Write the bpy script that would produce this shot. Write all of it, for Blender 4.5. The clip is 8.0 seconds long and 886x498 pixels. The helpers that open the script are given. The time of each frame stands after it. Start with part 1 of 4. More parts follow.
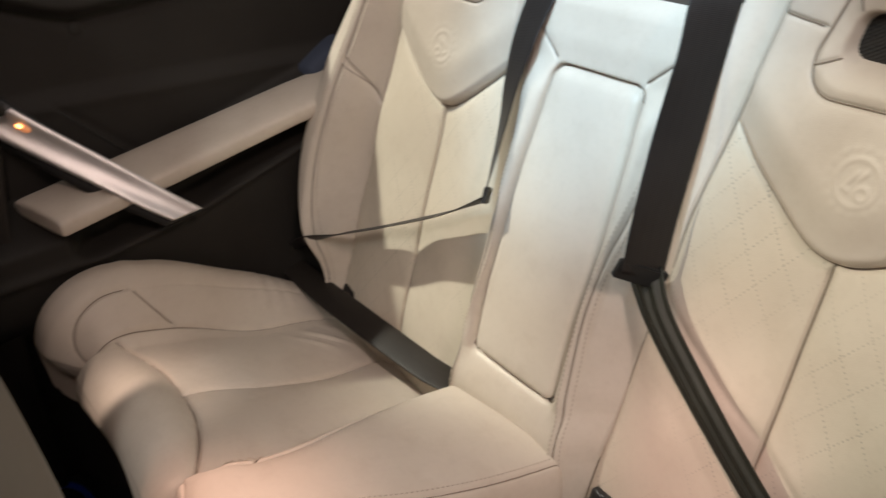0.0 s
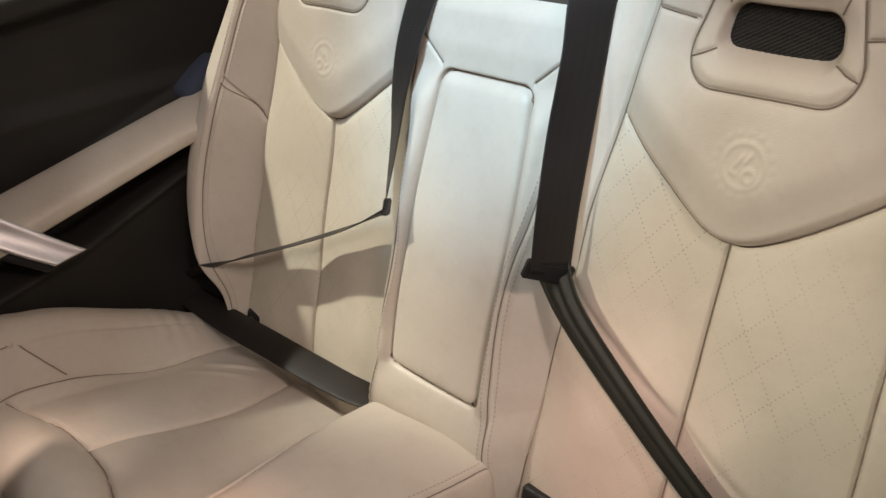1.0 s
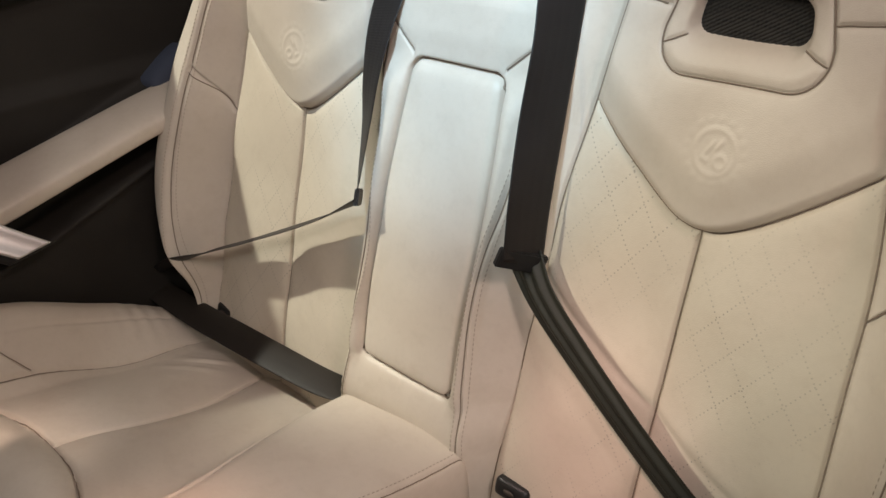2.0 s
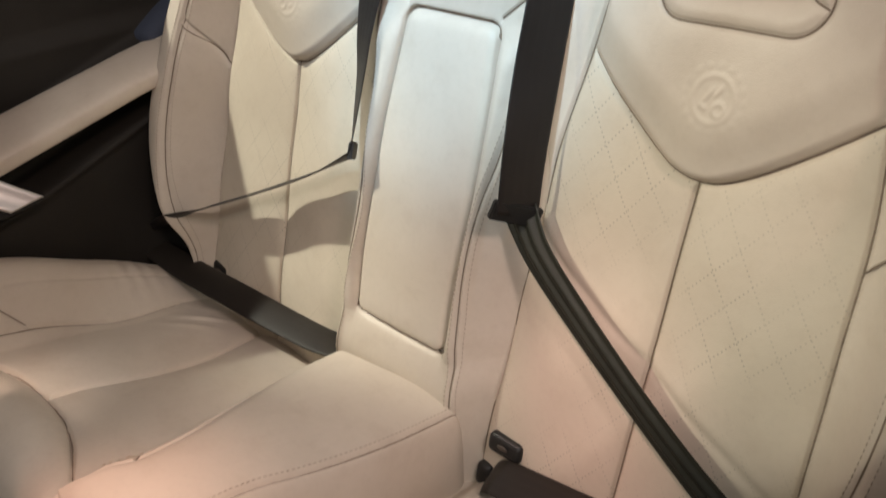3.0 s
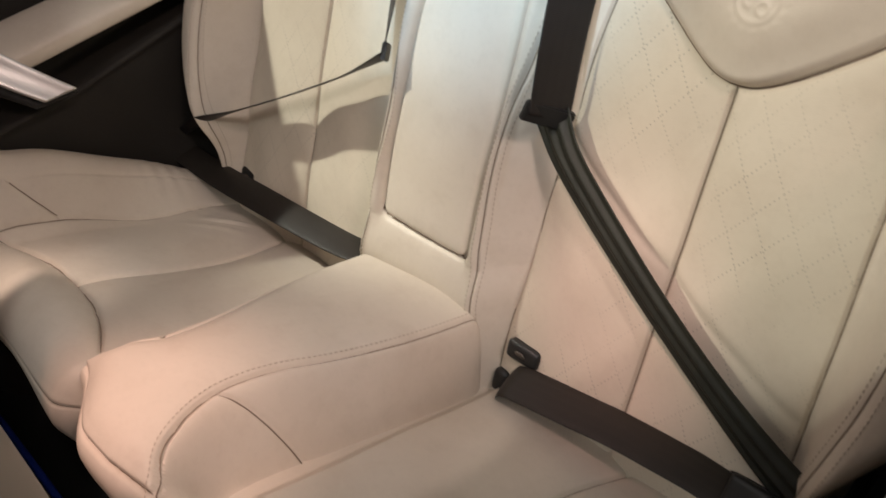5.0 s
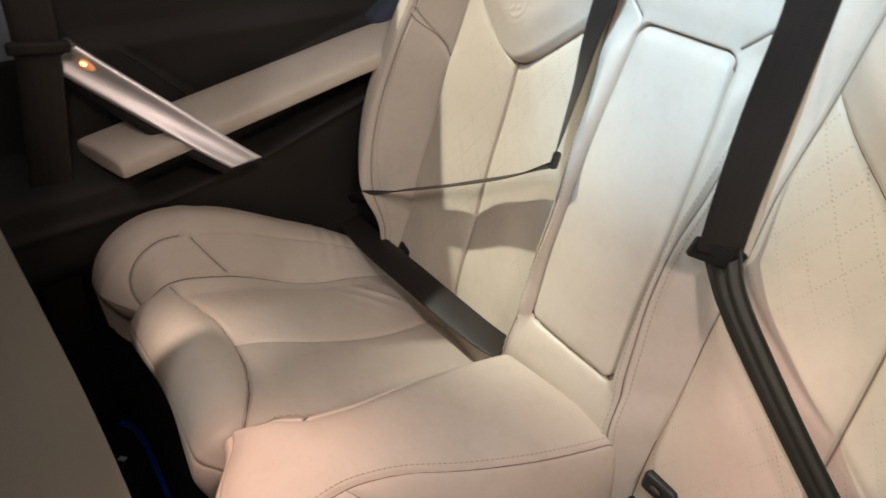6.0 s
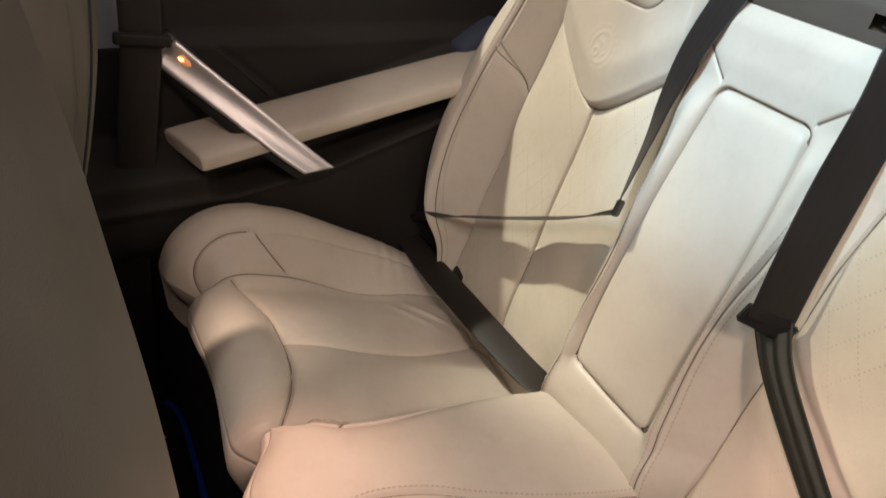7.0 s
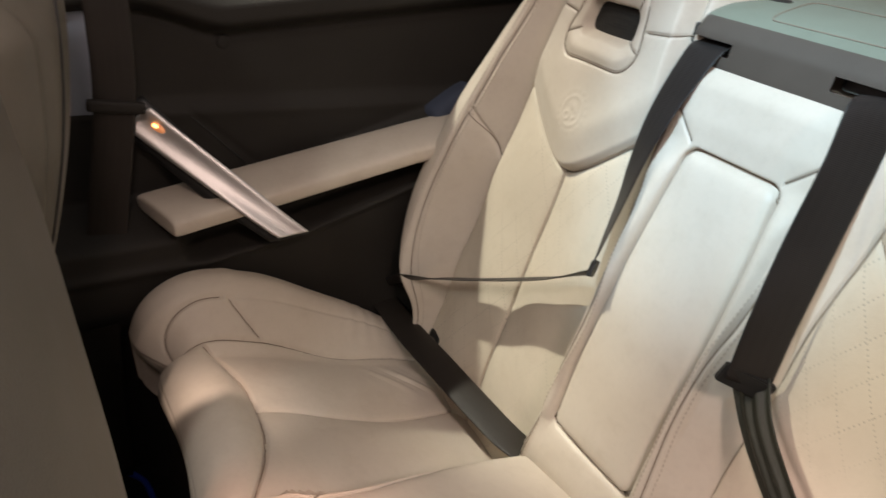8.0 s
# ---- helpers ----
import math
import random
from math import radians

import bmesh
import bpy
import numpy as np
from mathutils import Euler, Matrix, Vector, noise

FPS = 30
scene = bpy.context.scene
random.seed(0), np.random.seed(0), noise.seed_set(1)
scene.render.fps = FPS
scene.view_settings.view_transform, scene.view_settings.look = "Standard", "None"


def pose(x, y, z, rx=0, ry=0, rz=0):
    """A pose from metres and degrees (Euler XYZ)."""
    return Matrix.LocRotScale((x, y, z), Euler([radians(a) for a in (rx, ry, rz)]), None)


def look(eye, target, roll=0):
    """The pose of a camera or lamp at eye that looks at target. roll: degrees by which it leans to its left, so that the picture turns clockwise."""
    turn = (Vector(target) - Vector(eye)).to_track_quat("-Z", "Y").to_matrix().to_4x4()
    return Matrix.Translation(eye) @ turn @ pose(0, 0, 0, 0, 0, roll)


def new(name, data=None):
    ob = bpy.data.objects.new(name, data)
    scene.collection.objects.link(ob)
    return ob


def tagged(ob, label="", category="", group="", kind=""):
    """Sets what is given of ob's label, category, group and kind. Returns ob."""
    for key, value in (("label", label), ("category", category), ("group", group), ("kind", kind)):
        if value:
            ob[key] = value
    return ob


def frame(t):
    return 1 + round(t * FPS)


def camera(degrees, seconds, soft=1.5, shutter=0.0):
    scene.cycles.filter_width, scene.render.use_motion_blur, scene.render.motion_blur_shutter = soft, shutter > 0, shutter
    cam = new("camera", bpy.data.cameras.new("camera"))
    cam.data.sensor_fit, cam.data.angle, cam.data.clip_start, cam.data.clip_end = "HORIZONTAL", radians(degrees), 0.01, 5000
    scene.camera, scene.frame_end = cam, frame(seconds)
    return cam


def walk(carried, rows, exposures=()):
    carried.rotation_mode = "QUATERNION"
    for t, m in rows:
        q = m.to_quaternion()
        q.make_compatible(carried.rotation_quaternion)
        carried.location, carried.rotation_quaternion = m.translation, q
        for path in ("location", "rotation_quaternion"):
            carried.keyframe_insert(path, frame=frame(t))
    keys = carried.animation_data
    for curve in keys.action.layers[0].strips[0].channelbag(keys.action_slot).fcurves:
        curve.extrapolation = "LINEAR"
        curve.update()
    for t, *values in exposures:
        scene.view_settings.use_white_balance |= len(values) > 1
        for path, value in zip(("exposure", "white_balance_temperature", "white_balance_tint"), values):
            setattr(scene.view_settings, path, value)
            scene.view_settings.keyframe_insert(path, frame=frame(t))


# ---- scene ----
cam = camera(58.7, 8.0, shutter=0.4)
PATH = [
    (0, (0.507, -0.408, 0.9), (-0.9, 0.53, -0.168), -6.6),
    (0.2, (0.5, -0.406, 0.902), (-0.836, 0.613, -0.179), -7),
    (0.5, (0.489, -0.402, 0.904), (-0.784, 0.678, -0.197), -8.1),
    (0.7, (0.489, -0.402, 0.907), (-0.762, 0.71, -0.186), -8.2),
    (1, (0.488, -0.403, 0.911), (-0.739, 0.723, -0.195), -8.1),
    (1.5, (0.488, -0.399, 0.906), (-0.706, 0.76, -0.204), -7.7),
    (2.8, (0.489, -0.404, 0.886), (-0.681, 0.75, -0.254), -6.9),
    (3, (0.495, -0.396, 0.88), (-0.669, 0.725, -0.298), -7.3),
    (3.5, (0.505, -0.403, 0.865), (-0.628, 0.677, -0.38), -7.1),
    (4, (0.52, -0.417, 0.85), (-0.589, 0.617, -0.455), -6.5),
    (4.2, (0.526, -0.431, 0.838), (-0.568, 0.591, -0.489), -6.2),
    (5.3, (0.502, -0.409, 0.858), (-0.744, 0.556, -0.374), -6.5),
    (5.5, (0.498, -0.401, 0.874), (-0.843, 0.472, -0.326), -7.4),
    (5.7, (0.489, -0.401, 0.881), (-0.904, 0.443, -0.277), -7),
    (6, (0.476, -0.402, 0.891), (-0.957, 0.391, -0.257), -5.8),
    (6.2, (0.478, -0.405, 0.895), (-0.98, 0.344, -0.25), -4.3),
    (6.5, (0.482, -0.409, 0.901), (-0.997, 0.282, -0.254), -2),
    (6.8, (0.485, -0.408, 0.904), (-1.015, 0.27, -0.231), -1.2),
    (7, (0.487, -0.408, 0.906), (-1.039, 0.28, -0.188), -0.7),
    (7.3, (0.487, -0.407, 0.908), (-1.081, 0.293, -0.115), -0.3),
    (7.5, (0.487, -0.407, 0.909), (-1.1, 0.299, -0.082), -0.2),
    (7.8, (0.485, -0.407, 0.907), (-1.113, 0.321, -0.049), -0.2),
    (8, (0.484, -0.407, 0.905), (-1.087, 0.373, -0.055), -0.4),
]
TINTS = [(0, 0.18, 6250, 10), (0.5, 0.08, 6250, 10), (1.5, 0.05, 6250, 10), (3, 0.10, 6320, 10), (3.5, 0.12, 6350, 10), (4.2, 0.14, 6450, 10),
         (5.3, 0.24, 6050, 10), (5.5, 0.26, 6000, 10), (6, 0.24, 6120, 10), (6.5, 0.20, 6350, 10), (7, 0.16, 6450, 10), (8, 0.18, 6350, 10)]
walk(cam, [(t, look(eye, target, roll)) for t, eye, target, roll in PATH], TINTS)

# ---- light ----
world = bpy.data.worlds.new("hall_air")
scene.world = world
world.use_nodes = True
WN = world.node_tree.nodes
W_AT, W_XYZ, W_UP, W_MIX = (WN.new("ShaderNode" + k) for k in ("TexCoord", "SeparateXYZ", "MapRange", "Mix"))
W_MIX.data_type = "RGBA"
W_UP.inputs[1].default_value, W_UP.inputs[2].default_value = 0.05, 0.75
W_MIX.inputs[6].default_value, W_MIX.inputs[7].default_value = (1.0, 0.74, 0.62, 1), (1.0, 0.88, 0.79, 1)   # added ambient tint: warmer light low, paler high
for a, b in ((W_AT.outputs["Generated"], W_XYZ.inputs[0]), (W_XYZ.outputs[2], W_UP.inputs[0]), (W_UP.outputs[0], W_MIX.inputs[0]), (W_MIX.outputs[2], WN["Background"].inputs[0])):
    world.node_tree.links.new(a, b)
WN["Background"].inputs[1].default_value = 0.37


def area_lamp(name, eye, target, size, size_y, watts, color, label):
    """An added area lamp outside the car."""
    data = bpy.data.lights.new(name, "AREA")
    data.shape, data.size, data.size_y, data.energy, data.color = "RECTANGLE", size, size_y, watts, color
    ob = new(name, data)
    ob.matrix_world = look(eye, target)
    return tagged(ob, label, "lamp", kind="structure")


def spot_lamp(name, eye, target, watts, color, cone, blend, label):
    """An added narrow spot lamp above the car."""
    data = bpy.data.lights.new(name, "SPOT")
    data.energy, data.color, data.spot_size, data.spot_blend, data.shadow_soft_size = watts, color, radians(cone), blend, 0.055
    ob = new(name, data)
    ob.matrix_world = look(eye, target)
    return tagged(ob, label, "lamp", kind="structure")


# Added lamps, none in view: places, colours and powers fitted to the wanted shading.
area_lamp("fitted_lamp", (1.48, -2.06, 2.97), (0.0, -0.2, 0.4), 0.25, 0.25, 17, (1.00, 0.98, 0.90), "unseen white lamp added high, ahead on the near side")
area_lamp("fitted_lamp", (2.53, -0.55, 2.79), (0.0, -0.2, 0.4), 0.25, 0.25, 20, (1.00, 0.75, 0.65), "unseen warm white lamp added high on the near side")
spot_lamp("fitted_spot", (2.20, -0.62, 2.90), (0.12, -0.11, 0.33), 100, (1.00, 0.82, 0.74), 10.5, 0.9, "unseen warm white spot added to brighten the middle cushion")
spot_lamp("fitted_spot", (0.62, -1.67, 3.52), (-0.024, 0.215, 0.594), 655, (0.56, 0.81, 0.98), 7.9, 0.9, "unseen cool white spot added for the upper console")
spot_lamp("fitted_spot", (-2.08, -0.85, 3.14), (-0.18, 0.075, 0.385), 470, (1.00, 0.96, 0.78), 8.6, 0.9, "unseen warm white spot added for the far seat back")
spot_lamp("fitted_spot", (-1.35, -2.41, 2.76), (0.317, 0.143, 0.478), 268, (1.00, 0.93, 0.72), 7.3, 0.9, "unseen warm white spot added for the near seat back")
spot_lamp("fitted_spot", (-0.38, -1.05, 3.77), (0.227, 0.044, 0.273), 366, (1.00, 0.60, 0.52), 3.6, 0.9, "unseen rosy narrow spot added for the lower near seat")
spot_lamp("fitted_spot", (0.06, -0.82, 3.76), (0.0, -0.345, 0.35), 420, (1.00, 0.61, 0.47), 4.9, 0.9, "unseen rosy spot added for the middle cushion front")
spot_lamp("fitted_spot", (1.79, -1.09, 3.27), (-0.22, -0.353, 0.372), 636, (1.00, 0.76, 0.61), 2.6, 0.9, "unseen warm narrow spot added for the far cushion front")

# ---- materials ----


def nodes_of(name):
    m = bpy.data.materials.new(name)
    m.use_nodes = True
    nt = m.node_tree
    return m, nt, nt.nodes["Principled BSDF"]


def nd(nt, kind, **values):
    n = nt.nodes.new(kind)
    for k, v in values.items():
        if k in n.inputs:
            n.inputs[k].default_value = v
    return n


def mixed(nt, fac, a, b, mode="MIX"):
    n = nt.nodes.new("ShaderNodeMix")
    n.data_type, n.blend_type = "RGBA", mode
    for sock, v in ((n.inputs[0], fac), (n.inputs[6], a), (n.inputs[7], b)):
        if hasattr(v, "links"):
            nt.links.new(v, sock)
        else:
            sock.default_value = v
    return n.outputs[2]


def calc(nt, op, a, b=0.0, c=0.0):
    n = nt.nodes.new("ShaderNodeMath")
    n.operation = op
    for sock, v in zip(n.inputs, (a, b, c)):
        if hasattr(v, "links"):
            nt.links.new(v, sock)
        else:
            sock.default_value = v
    return n.outputs[0]


def ramp(nt, fac, lo, hi):
    n = nt.nodes.new("ShaderNodeMapRange")
    n.inputs[1].default_value, n.inputs[2].default_value = lo, hi
    nt.links.new(fac, n.inputs[0])
    return n.outputs[0]


def leather(name, color, worn, rough=0.42, grain=620.0, bump=0.18, perforated=False):
    m, nt, p = nodes_of(name)
    co = nt.nodes.new("ShaderNodeTexCoord").outputs["Object"]
    big = nd(nt, "ShaderNodeTexNoise", Scale=7.0, Detail=5.0, Roughness=0.6)
    fine = nd(nt, "ShaderNodeTexNoise", Scale=160.0, Detail=3.0)
    cell = nd(nt, "ShaderNodeTexVoronoi", Scale=grain)
    cell.feature = "DISTANCE_TO_EDGE"
    stain = nd(nt, "ShaderNodeTexNoise", Scale=26.0, Detail=7.0, Roughness=0.68)
    for n in (big, fine, cell, stain):
        nt.links.new(co, n.inputs["Vector"])
    col = mixed(nt, ramp(nt, big.outputs[0], 0.38, 0.72), (*color, 1), (*worn, 1))
    col = mixed(nt, calc(nt, "MULTIPLY", ramp(nt, stain.outputs[0], 0.50, 0.74), 0.30), col, (color[0] * 0.80, color[1] * 0.76, color[2] * 0.72, 1))
    col = mixed(nt, calc(nt, "MULTIPLY", ramp(nt, fine.outputs[0], 0.5, 0.8), 0.12), col, (*[c * 0.72 for c in color], 1))
    height = calc(nt, "ADD", calc(nt, "MULTIPLY", ramp(nt, cell.outputs[0], 0.0, 0.25), 0.6), calc(nt, "MULTIPLY", fine.outputs[0], 0.8))
    if perforated:
        uv = nt.nodes.new("ShaderNodeUVMap")
        sep = nt.nodes.new("ShaderNodeSeparateXYZ")
        nt.links.new(uv.outputs[0], sep.inputs[0])
        dots = None
        for sign in (1, -1):
            a = calc(nt, "ADD", calc(nt, "MULTIPLY", sep.outputs[0], 0.80), calc(nt, "MULTIPLY", sep.outputs[1], 0.60 * sign))
            b = calc(nt, "SUBTRACT", calc(nt, "MULTIPLY", sep.outputs[0], 0.60), calc(nt, "MULTIPLY", sep.outputs[1], 0.80 * sign))
            la = calc(nt, "SUBTRACT", calc(nt, "FRACT", calc(nt, "DIVIDE", a, 0.027)), 0.5)
            la = calc(nt, "MULTIPLY", la, 0.027)
            lb = calc(nt, "MULTIPLY", calc(nt, "SUBTRACT", calc(nt, "FRACT", calc(nt, "DIVIDE", b, 0.0042)), 0.5), 0.0042)
            d = calc(nt, "SQRT", calc(nt, "ADD", calc(nt, "MULTIPLY", la, la), calc(nt, "MULTIPLY", lb, lb)))
            dots = d if dots is None else calc(nt, "MINIMUM", dots, d)
        fade = nd(nt, "ShaderNodeTexNoise", Scale=11.0, Detail=2.0)
        nt.links.new(co, fade.inputs["Vector"])
        hole = calc(nt, "MULTIPLY", calc(nt, "SUBTRACT", 1.0, ramp(nt, dots, 0.00045, 0.00090)), ramp(nt, fade.outputs[0], 0.42, 0.64))
        col = mixed(nt, calc(nt, "MULTIPLY", hole, 0.62), col, (*[c * 0.35 for c in color], 1))
        height = calc(nt, "SUBTRACT", height, calc(nt, "MULTIPLY", hole, 1.5))
    nt.links.new(col, p.inputs["Base Color"])
    bp = nd(nt, "ShaderNodeBump", Strength=bump, Distance=0.0006)
    nt.links.new(height, bp.inputs["Height"])
    nt.links.new(bp.outputs[0], p.inputs["Normal"])
    r = calc(nt, "ADD", rough, calc(nt, "MULTIPLY", calc(nt, "SUBTRACT", big.outputs[0], 0.5), 0.25))
    nt.links.new(r, p.inputs["Roughness"])
    p.inputs["Specular IOR Level"].default_value = 0.4
    return m


def plain(name, color, rough=0.6, metal=0.0, scale=60.0, vary=0.25, bump=0.15, dist=0.0006):
    m, nt, p = nodes_of(name)
    co = nt.nodes.new("ShaderNodeTexCoord").outputs["Object"]
    big = nd(nt, "ShaderNodeTexNoise", Scale=scale * 0.12, Detail=4.0)
    fine = nd(nt, "ShaderNodeTexNoise", Scale=scale * 8, Detail=3.0)
    for n in (big, fine):
        nt.links.new(co, n.inputs["Vector"])
    col = mixed(nt, calc(nt, "MULTIPLY", ramp(nt, big.outputs[0], 0.3, 0.7), vary), (*color, 1), (*[min(1, c * 1.6 + 0.01) for c in color], 1))
    nt.links.new(col, p.inputs["Base Color"])
    bp = nd(nt, "ShaderNodeBump", Strength=bump, Distance=dist)
    nt.links.new(fine.outputs[0], bp.inputs["Height"])
    nt.links.new(bp.outputs[0], p.inputs["Normal"])
    r = calc(nt, "ADD", rough, calc(nt, "MULTIPLY", calc(nt, "SUBTRACT", fine.outputs[0], 0.5), 0.2))
    nt.links.new(r, p.inputs["Roughness"])
    p.inputs["Metallic"].default_value = metal
    return m


def webbing(name, color):
    """Woven belt: fine cross ribs and a few lengthwise bands, along the UV map."""
    m, nt, p = nodes_of(name)
    uv = nt.nodes.new("ShaderNodeUVMap")
    sep = nt.nodes.new("ShaderNodeSeparateXYZ")
    nt.links.new(uv.outputs[0], sep.inputs[0])
    rib = calc(nt, "SINE", calc(nt, "MULTIPLY", sep.outputs[1], 6.2832 / 0.0016))
    twill = calc(nt, "SINE", calc(nt, "MULTIPLY", sep.outputs[0], 6.2832 / 0.0095))
    co = nt.nodes.new("ShaderNodeTexCoord").outputs["Object"]
    n = nd(nt, "ShaderNodeTexNoise", Scale=18.0, Detail=4.0)
    nt.links.new(co, n.inputs["Vector"])
    col = mixed(nt, ramp(nt, n.outputs[0], 0.3, 0.75), (*color, 1), (*[c * 1.7 for c in color], 1))
    col = mixed(nt, ramp(nt, twill, 0.2, 1.4), col, (*[c * 1.5 for c in color], 1))
    nt.links.new(col, p.inputs["Base Color"])
    bp = nd(nt, "ShaderNodeBump", Strength=0.22, Distance=0.0005)
    nt.links.new(calc(nt, "ADD", rib, calc(nt, "MULTIPLY", twill, 0.35)), bp.inputs["Height"])
    nt.links.new(bp.outputs[0], p.inputs["Normal"])
    p.inputs["Roughness"].default_value = 0.48
    p.inputs["Specular IOR Level"].default_value = 0.35
    return m


CREAM, CREAM_WORN = (0.60, 0.53, 0.445), (0.66, 0.59, 0.505)
M_LEATHER = leather("cream_leather", CREAM, CREAM_WORN)
M_PERF = leather("perforated_cream_leather", (0.595, 0.525, 0.425), (0.65, 0.578, 0.475), rough=0.58, perforated=True)
M_THREAD = plain("thread", (0.43, 0.365, 0.295), 0.8)
# seam tubes: dark colour painted as the shade in the folds
M_SEAM = plain("crease_shade", (0.21, 0.165, 0.125), 0.85)
M_BELT = webbing("seat_belt_webbing", (0.0105, 0.0088, 0.0084))
# Same black webbing, its colour shifted for the light on these straps.
M_OLIVE = webbing("olive_lit_webbing", (0.0135, 0.0145, 0.0108))
M_LAP = webbing("warm_lit_webbing", (0.0150, 0.0120, 0.0098))
M_BLACK = plain("black_plastic", (0.012, 0.012, 0.012), 0.45)
M_TRIM = plain("dark_brown_trim", (0.0112, 0.0090, 0.0066), 0.75, scale=90, bump=0.3)
# One shelf plastic in two tones: top painted lit, band painted shaded.
M_SHELF = plain("lit_shelf_plastic", (0.175, 0.200, 0.158), 0.55, scale=120, bump=0.3)
M_BAND = plain("shade_toned_plastic", (0.070, 0.056, 0.045), 0.6, scale=120, bump=0.3)
M_FRONT = leather("dark_taupe_leather", (0.106, 0.096, 0.077), (0.138, 0.123, 0.097), rough=0.5, grain=700, bump=0.15)
M_CARPET = plain("black_carpet", (0.008, 0.008, 0.008), 0.95, scale=200, bump=0.9, dist=0.003)
M_BLUE = plain("blue_piping", (0.015, 0.05, 0.42), 0.6)
M_NET, _nt, _p = nodes_of("black_net")
_co = _nt.nodes.new("ShaderNodeTexCoord").outputs["Object"]
_cell = nd(_nt, "ShaderNodeTexVoronoi", Scale=330.0, Randomness=0.35)
_nt.links.new(_co, _cell.inputs["Vector"])
_nt.links.new(mixed(_nt, ramp(_nt, _cell.outputs[0], 0.25, 0.5), (0.003, 0.003, 0.003, 1), (0.017, 0.015, 0.013, 1)), _p.inputs["Base Color"])
_p.inputs["Roughness"].default_value = 0.75
M_ALU = plain("brushed_aluminium", (0.66, 0.63, 0.61), 0.42, metal=0.85, scale=200, vary=0.25, bump=0.1)
# Glow added in place of an amber reflection on the pull bar.
M_AMBER, _nt, _p = nodes_of("amber_glint")
_p.inputs["Base Color"].default_value = (1.0, 0.35, 0.08, 1)
_p.inputs["Emission Color"].default_value = (1.0, 0.36, 0.10, 1)
_p.inputs["Emission Strength"].default_value = 6.0
M_GLINT_RIM, _nt, _p = nodes_of("amber_glint_rim")
_p.inputs["Base Color"].default_value = (0.80, 0.38, 0.20, 1)
_p.inputs["Roughness"].default_value = 0.25
_p.inputs["Emission Color"].default_value = (1.0, 0.34, 0.12, 1)
_p.inputs["Emission Strength"].default_value = 0.35
M_GREYBLUE = plain("blue_grey_fabric", (0.040, 0.050, 0.080), 0.85, scale=150, bump=0.5)
M_PILLAR = plain("blue_lit_pillar", (0.30, 0.33, 0.40), 0.4)
M_WHITE = plain("paper_scrap", (0.7, 0.7, 0.68), 0.9)
M_HALL = plain("hall_floor_grey", (0.30, 0.29, 0.28), 0.5, scale=4, bump=0.1)

# ---- builders ----


def thing(name, label, category, at=(0, 0, 0), group="", kind=""):
    ob = new(name)
    ob.location = at
    ob.empty_display_size = 0.02
    return tagged(ob, label, category, group, kind)


def hang(ob, parent):
    if parent is not None:
        ob.parent = parent
        ob.matrix_parent_inverse = Matrix.Translation(-Vector(parent.location)) if parent.type == "EMPTY" else Matrix()
    return ob


def part(name, bm, material, parent=None, label="", smooth=True):
    me = bpy.data.meshes.new(name)
    bm.to_mesh(me)
    bm.free()
    me.materials.append(material)
    if smooth:
        me.shade_smooth()
    return tagged(hang(new(name, me), parent), label)


def sheet(parent, x, y, z, region, names, flip=False, u=None, v=None, kind=""):
    """Meshes from one grid of points: the faces of each region become a part. names: number -> (name, material, label)."""
    p = np.stack([x, y, z], -1)
    n = np.cross(np.gradient(p, axis=1), np.gradient(p, axis=0))
    n /= np.linalg.norm(n, axis=-1, keepdims=True) + 1e-12
    if flip:
        n = -n
    rows, cols = x.shape
    idx = np.arange(rows * cols).reshape(rows, cols)
    quads = np.stack([idx[:-1, :-1], idx[:-1, 1:], idx[1:, 1:], idx[1:, :-1]], -1)
    if flip:
        quads = quads[..., ::-1]
    flat, nf = p.reshape(-1, 3), n.reshape(-1, 3)
    made = {}
    for number, (name, material, label) in names.items():
        q = quads[region == number]
        if not len(q):
            continue
        used, inv = np.unique(q, return_inverse=True)
        inv = inv.reshape(-1, 4)
        me = bpy.data.meshes.new(name)
        me.from_pydata(flat[used].tolist(), [], inv.tolist())
        if u is not None:
            lay = me.uv_layers.new(name="UVMap")
            uu = np.stack([u.reshape(-1)[used], v.reshape(-1)[used]], -1)[inv.reshape(-1)]
            lay.data.foreach_set("uv", uu.astype(np.float32).reshape(-1))
        me.shade_smooth()
        me.normals_split_custom_set_from_vertices(nf[used].tolist())
        me.materials.append(material)
        ob = tagged(hang(new(name, me), parent), label, kind=kind)
        made[number] = ob
    return made


def bump_line(d, depth, width):
    return depth * np.exp(-(d / width) ** 2)


def seam(d):
    """How far a sewn seam sinks the surface, by the distance from it."""
    d = np.abs(d)
    return 0.0044 * np.exp(-(d / 0.0016) ** 2) + 0.0016 * np.exp(-(d / 0.007) ** 2)


def step(a, lo, hi):
    t = np.clip((a - lo) / (hi - lo), 0, 1)
    return t * t * (3 - 2 * t)


def spline(points, n):
    """Catmull-Rom through points."""
    pts = [np.array(p, float) for p in points]
    pts = [2 * pts[0] - pts[1], *pts, 2 * pts[-1] - pts[-2]]
    segs = len(pts) - 3
    out = []
    for t in np.linspace(0, segs - 1e-9, n):
        i = int(t)
        f = t - i
        a, b, c, d = pts[i:i + 4]
        out.append(0.5 * (2 * b + (c - a) * f + (2 * a - 5 * b + 4 * c - d) * f * f + (3 * b - a - 3 * c + d) * f ** 3))
    return np.array(out)


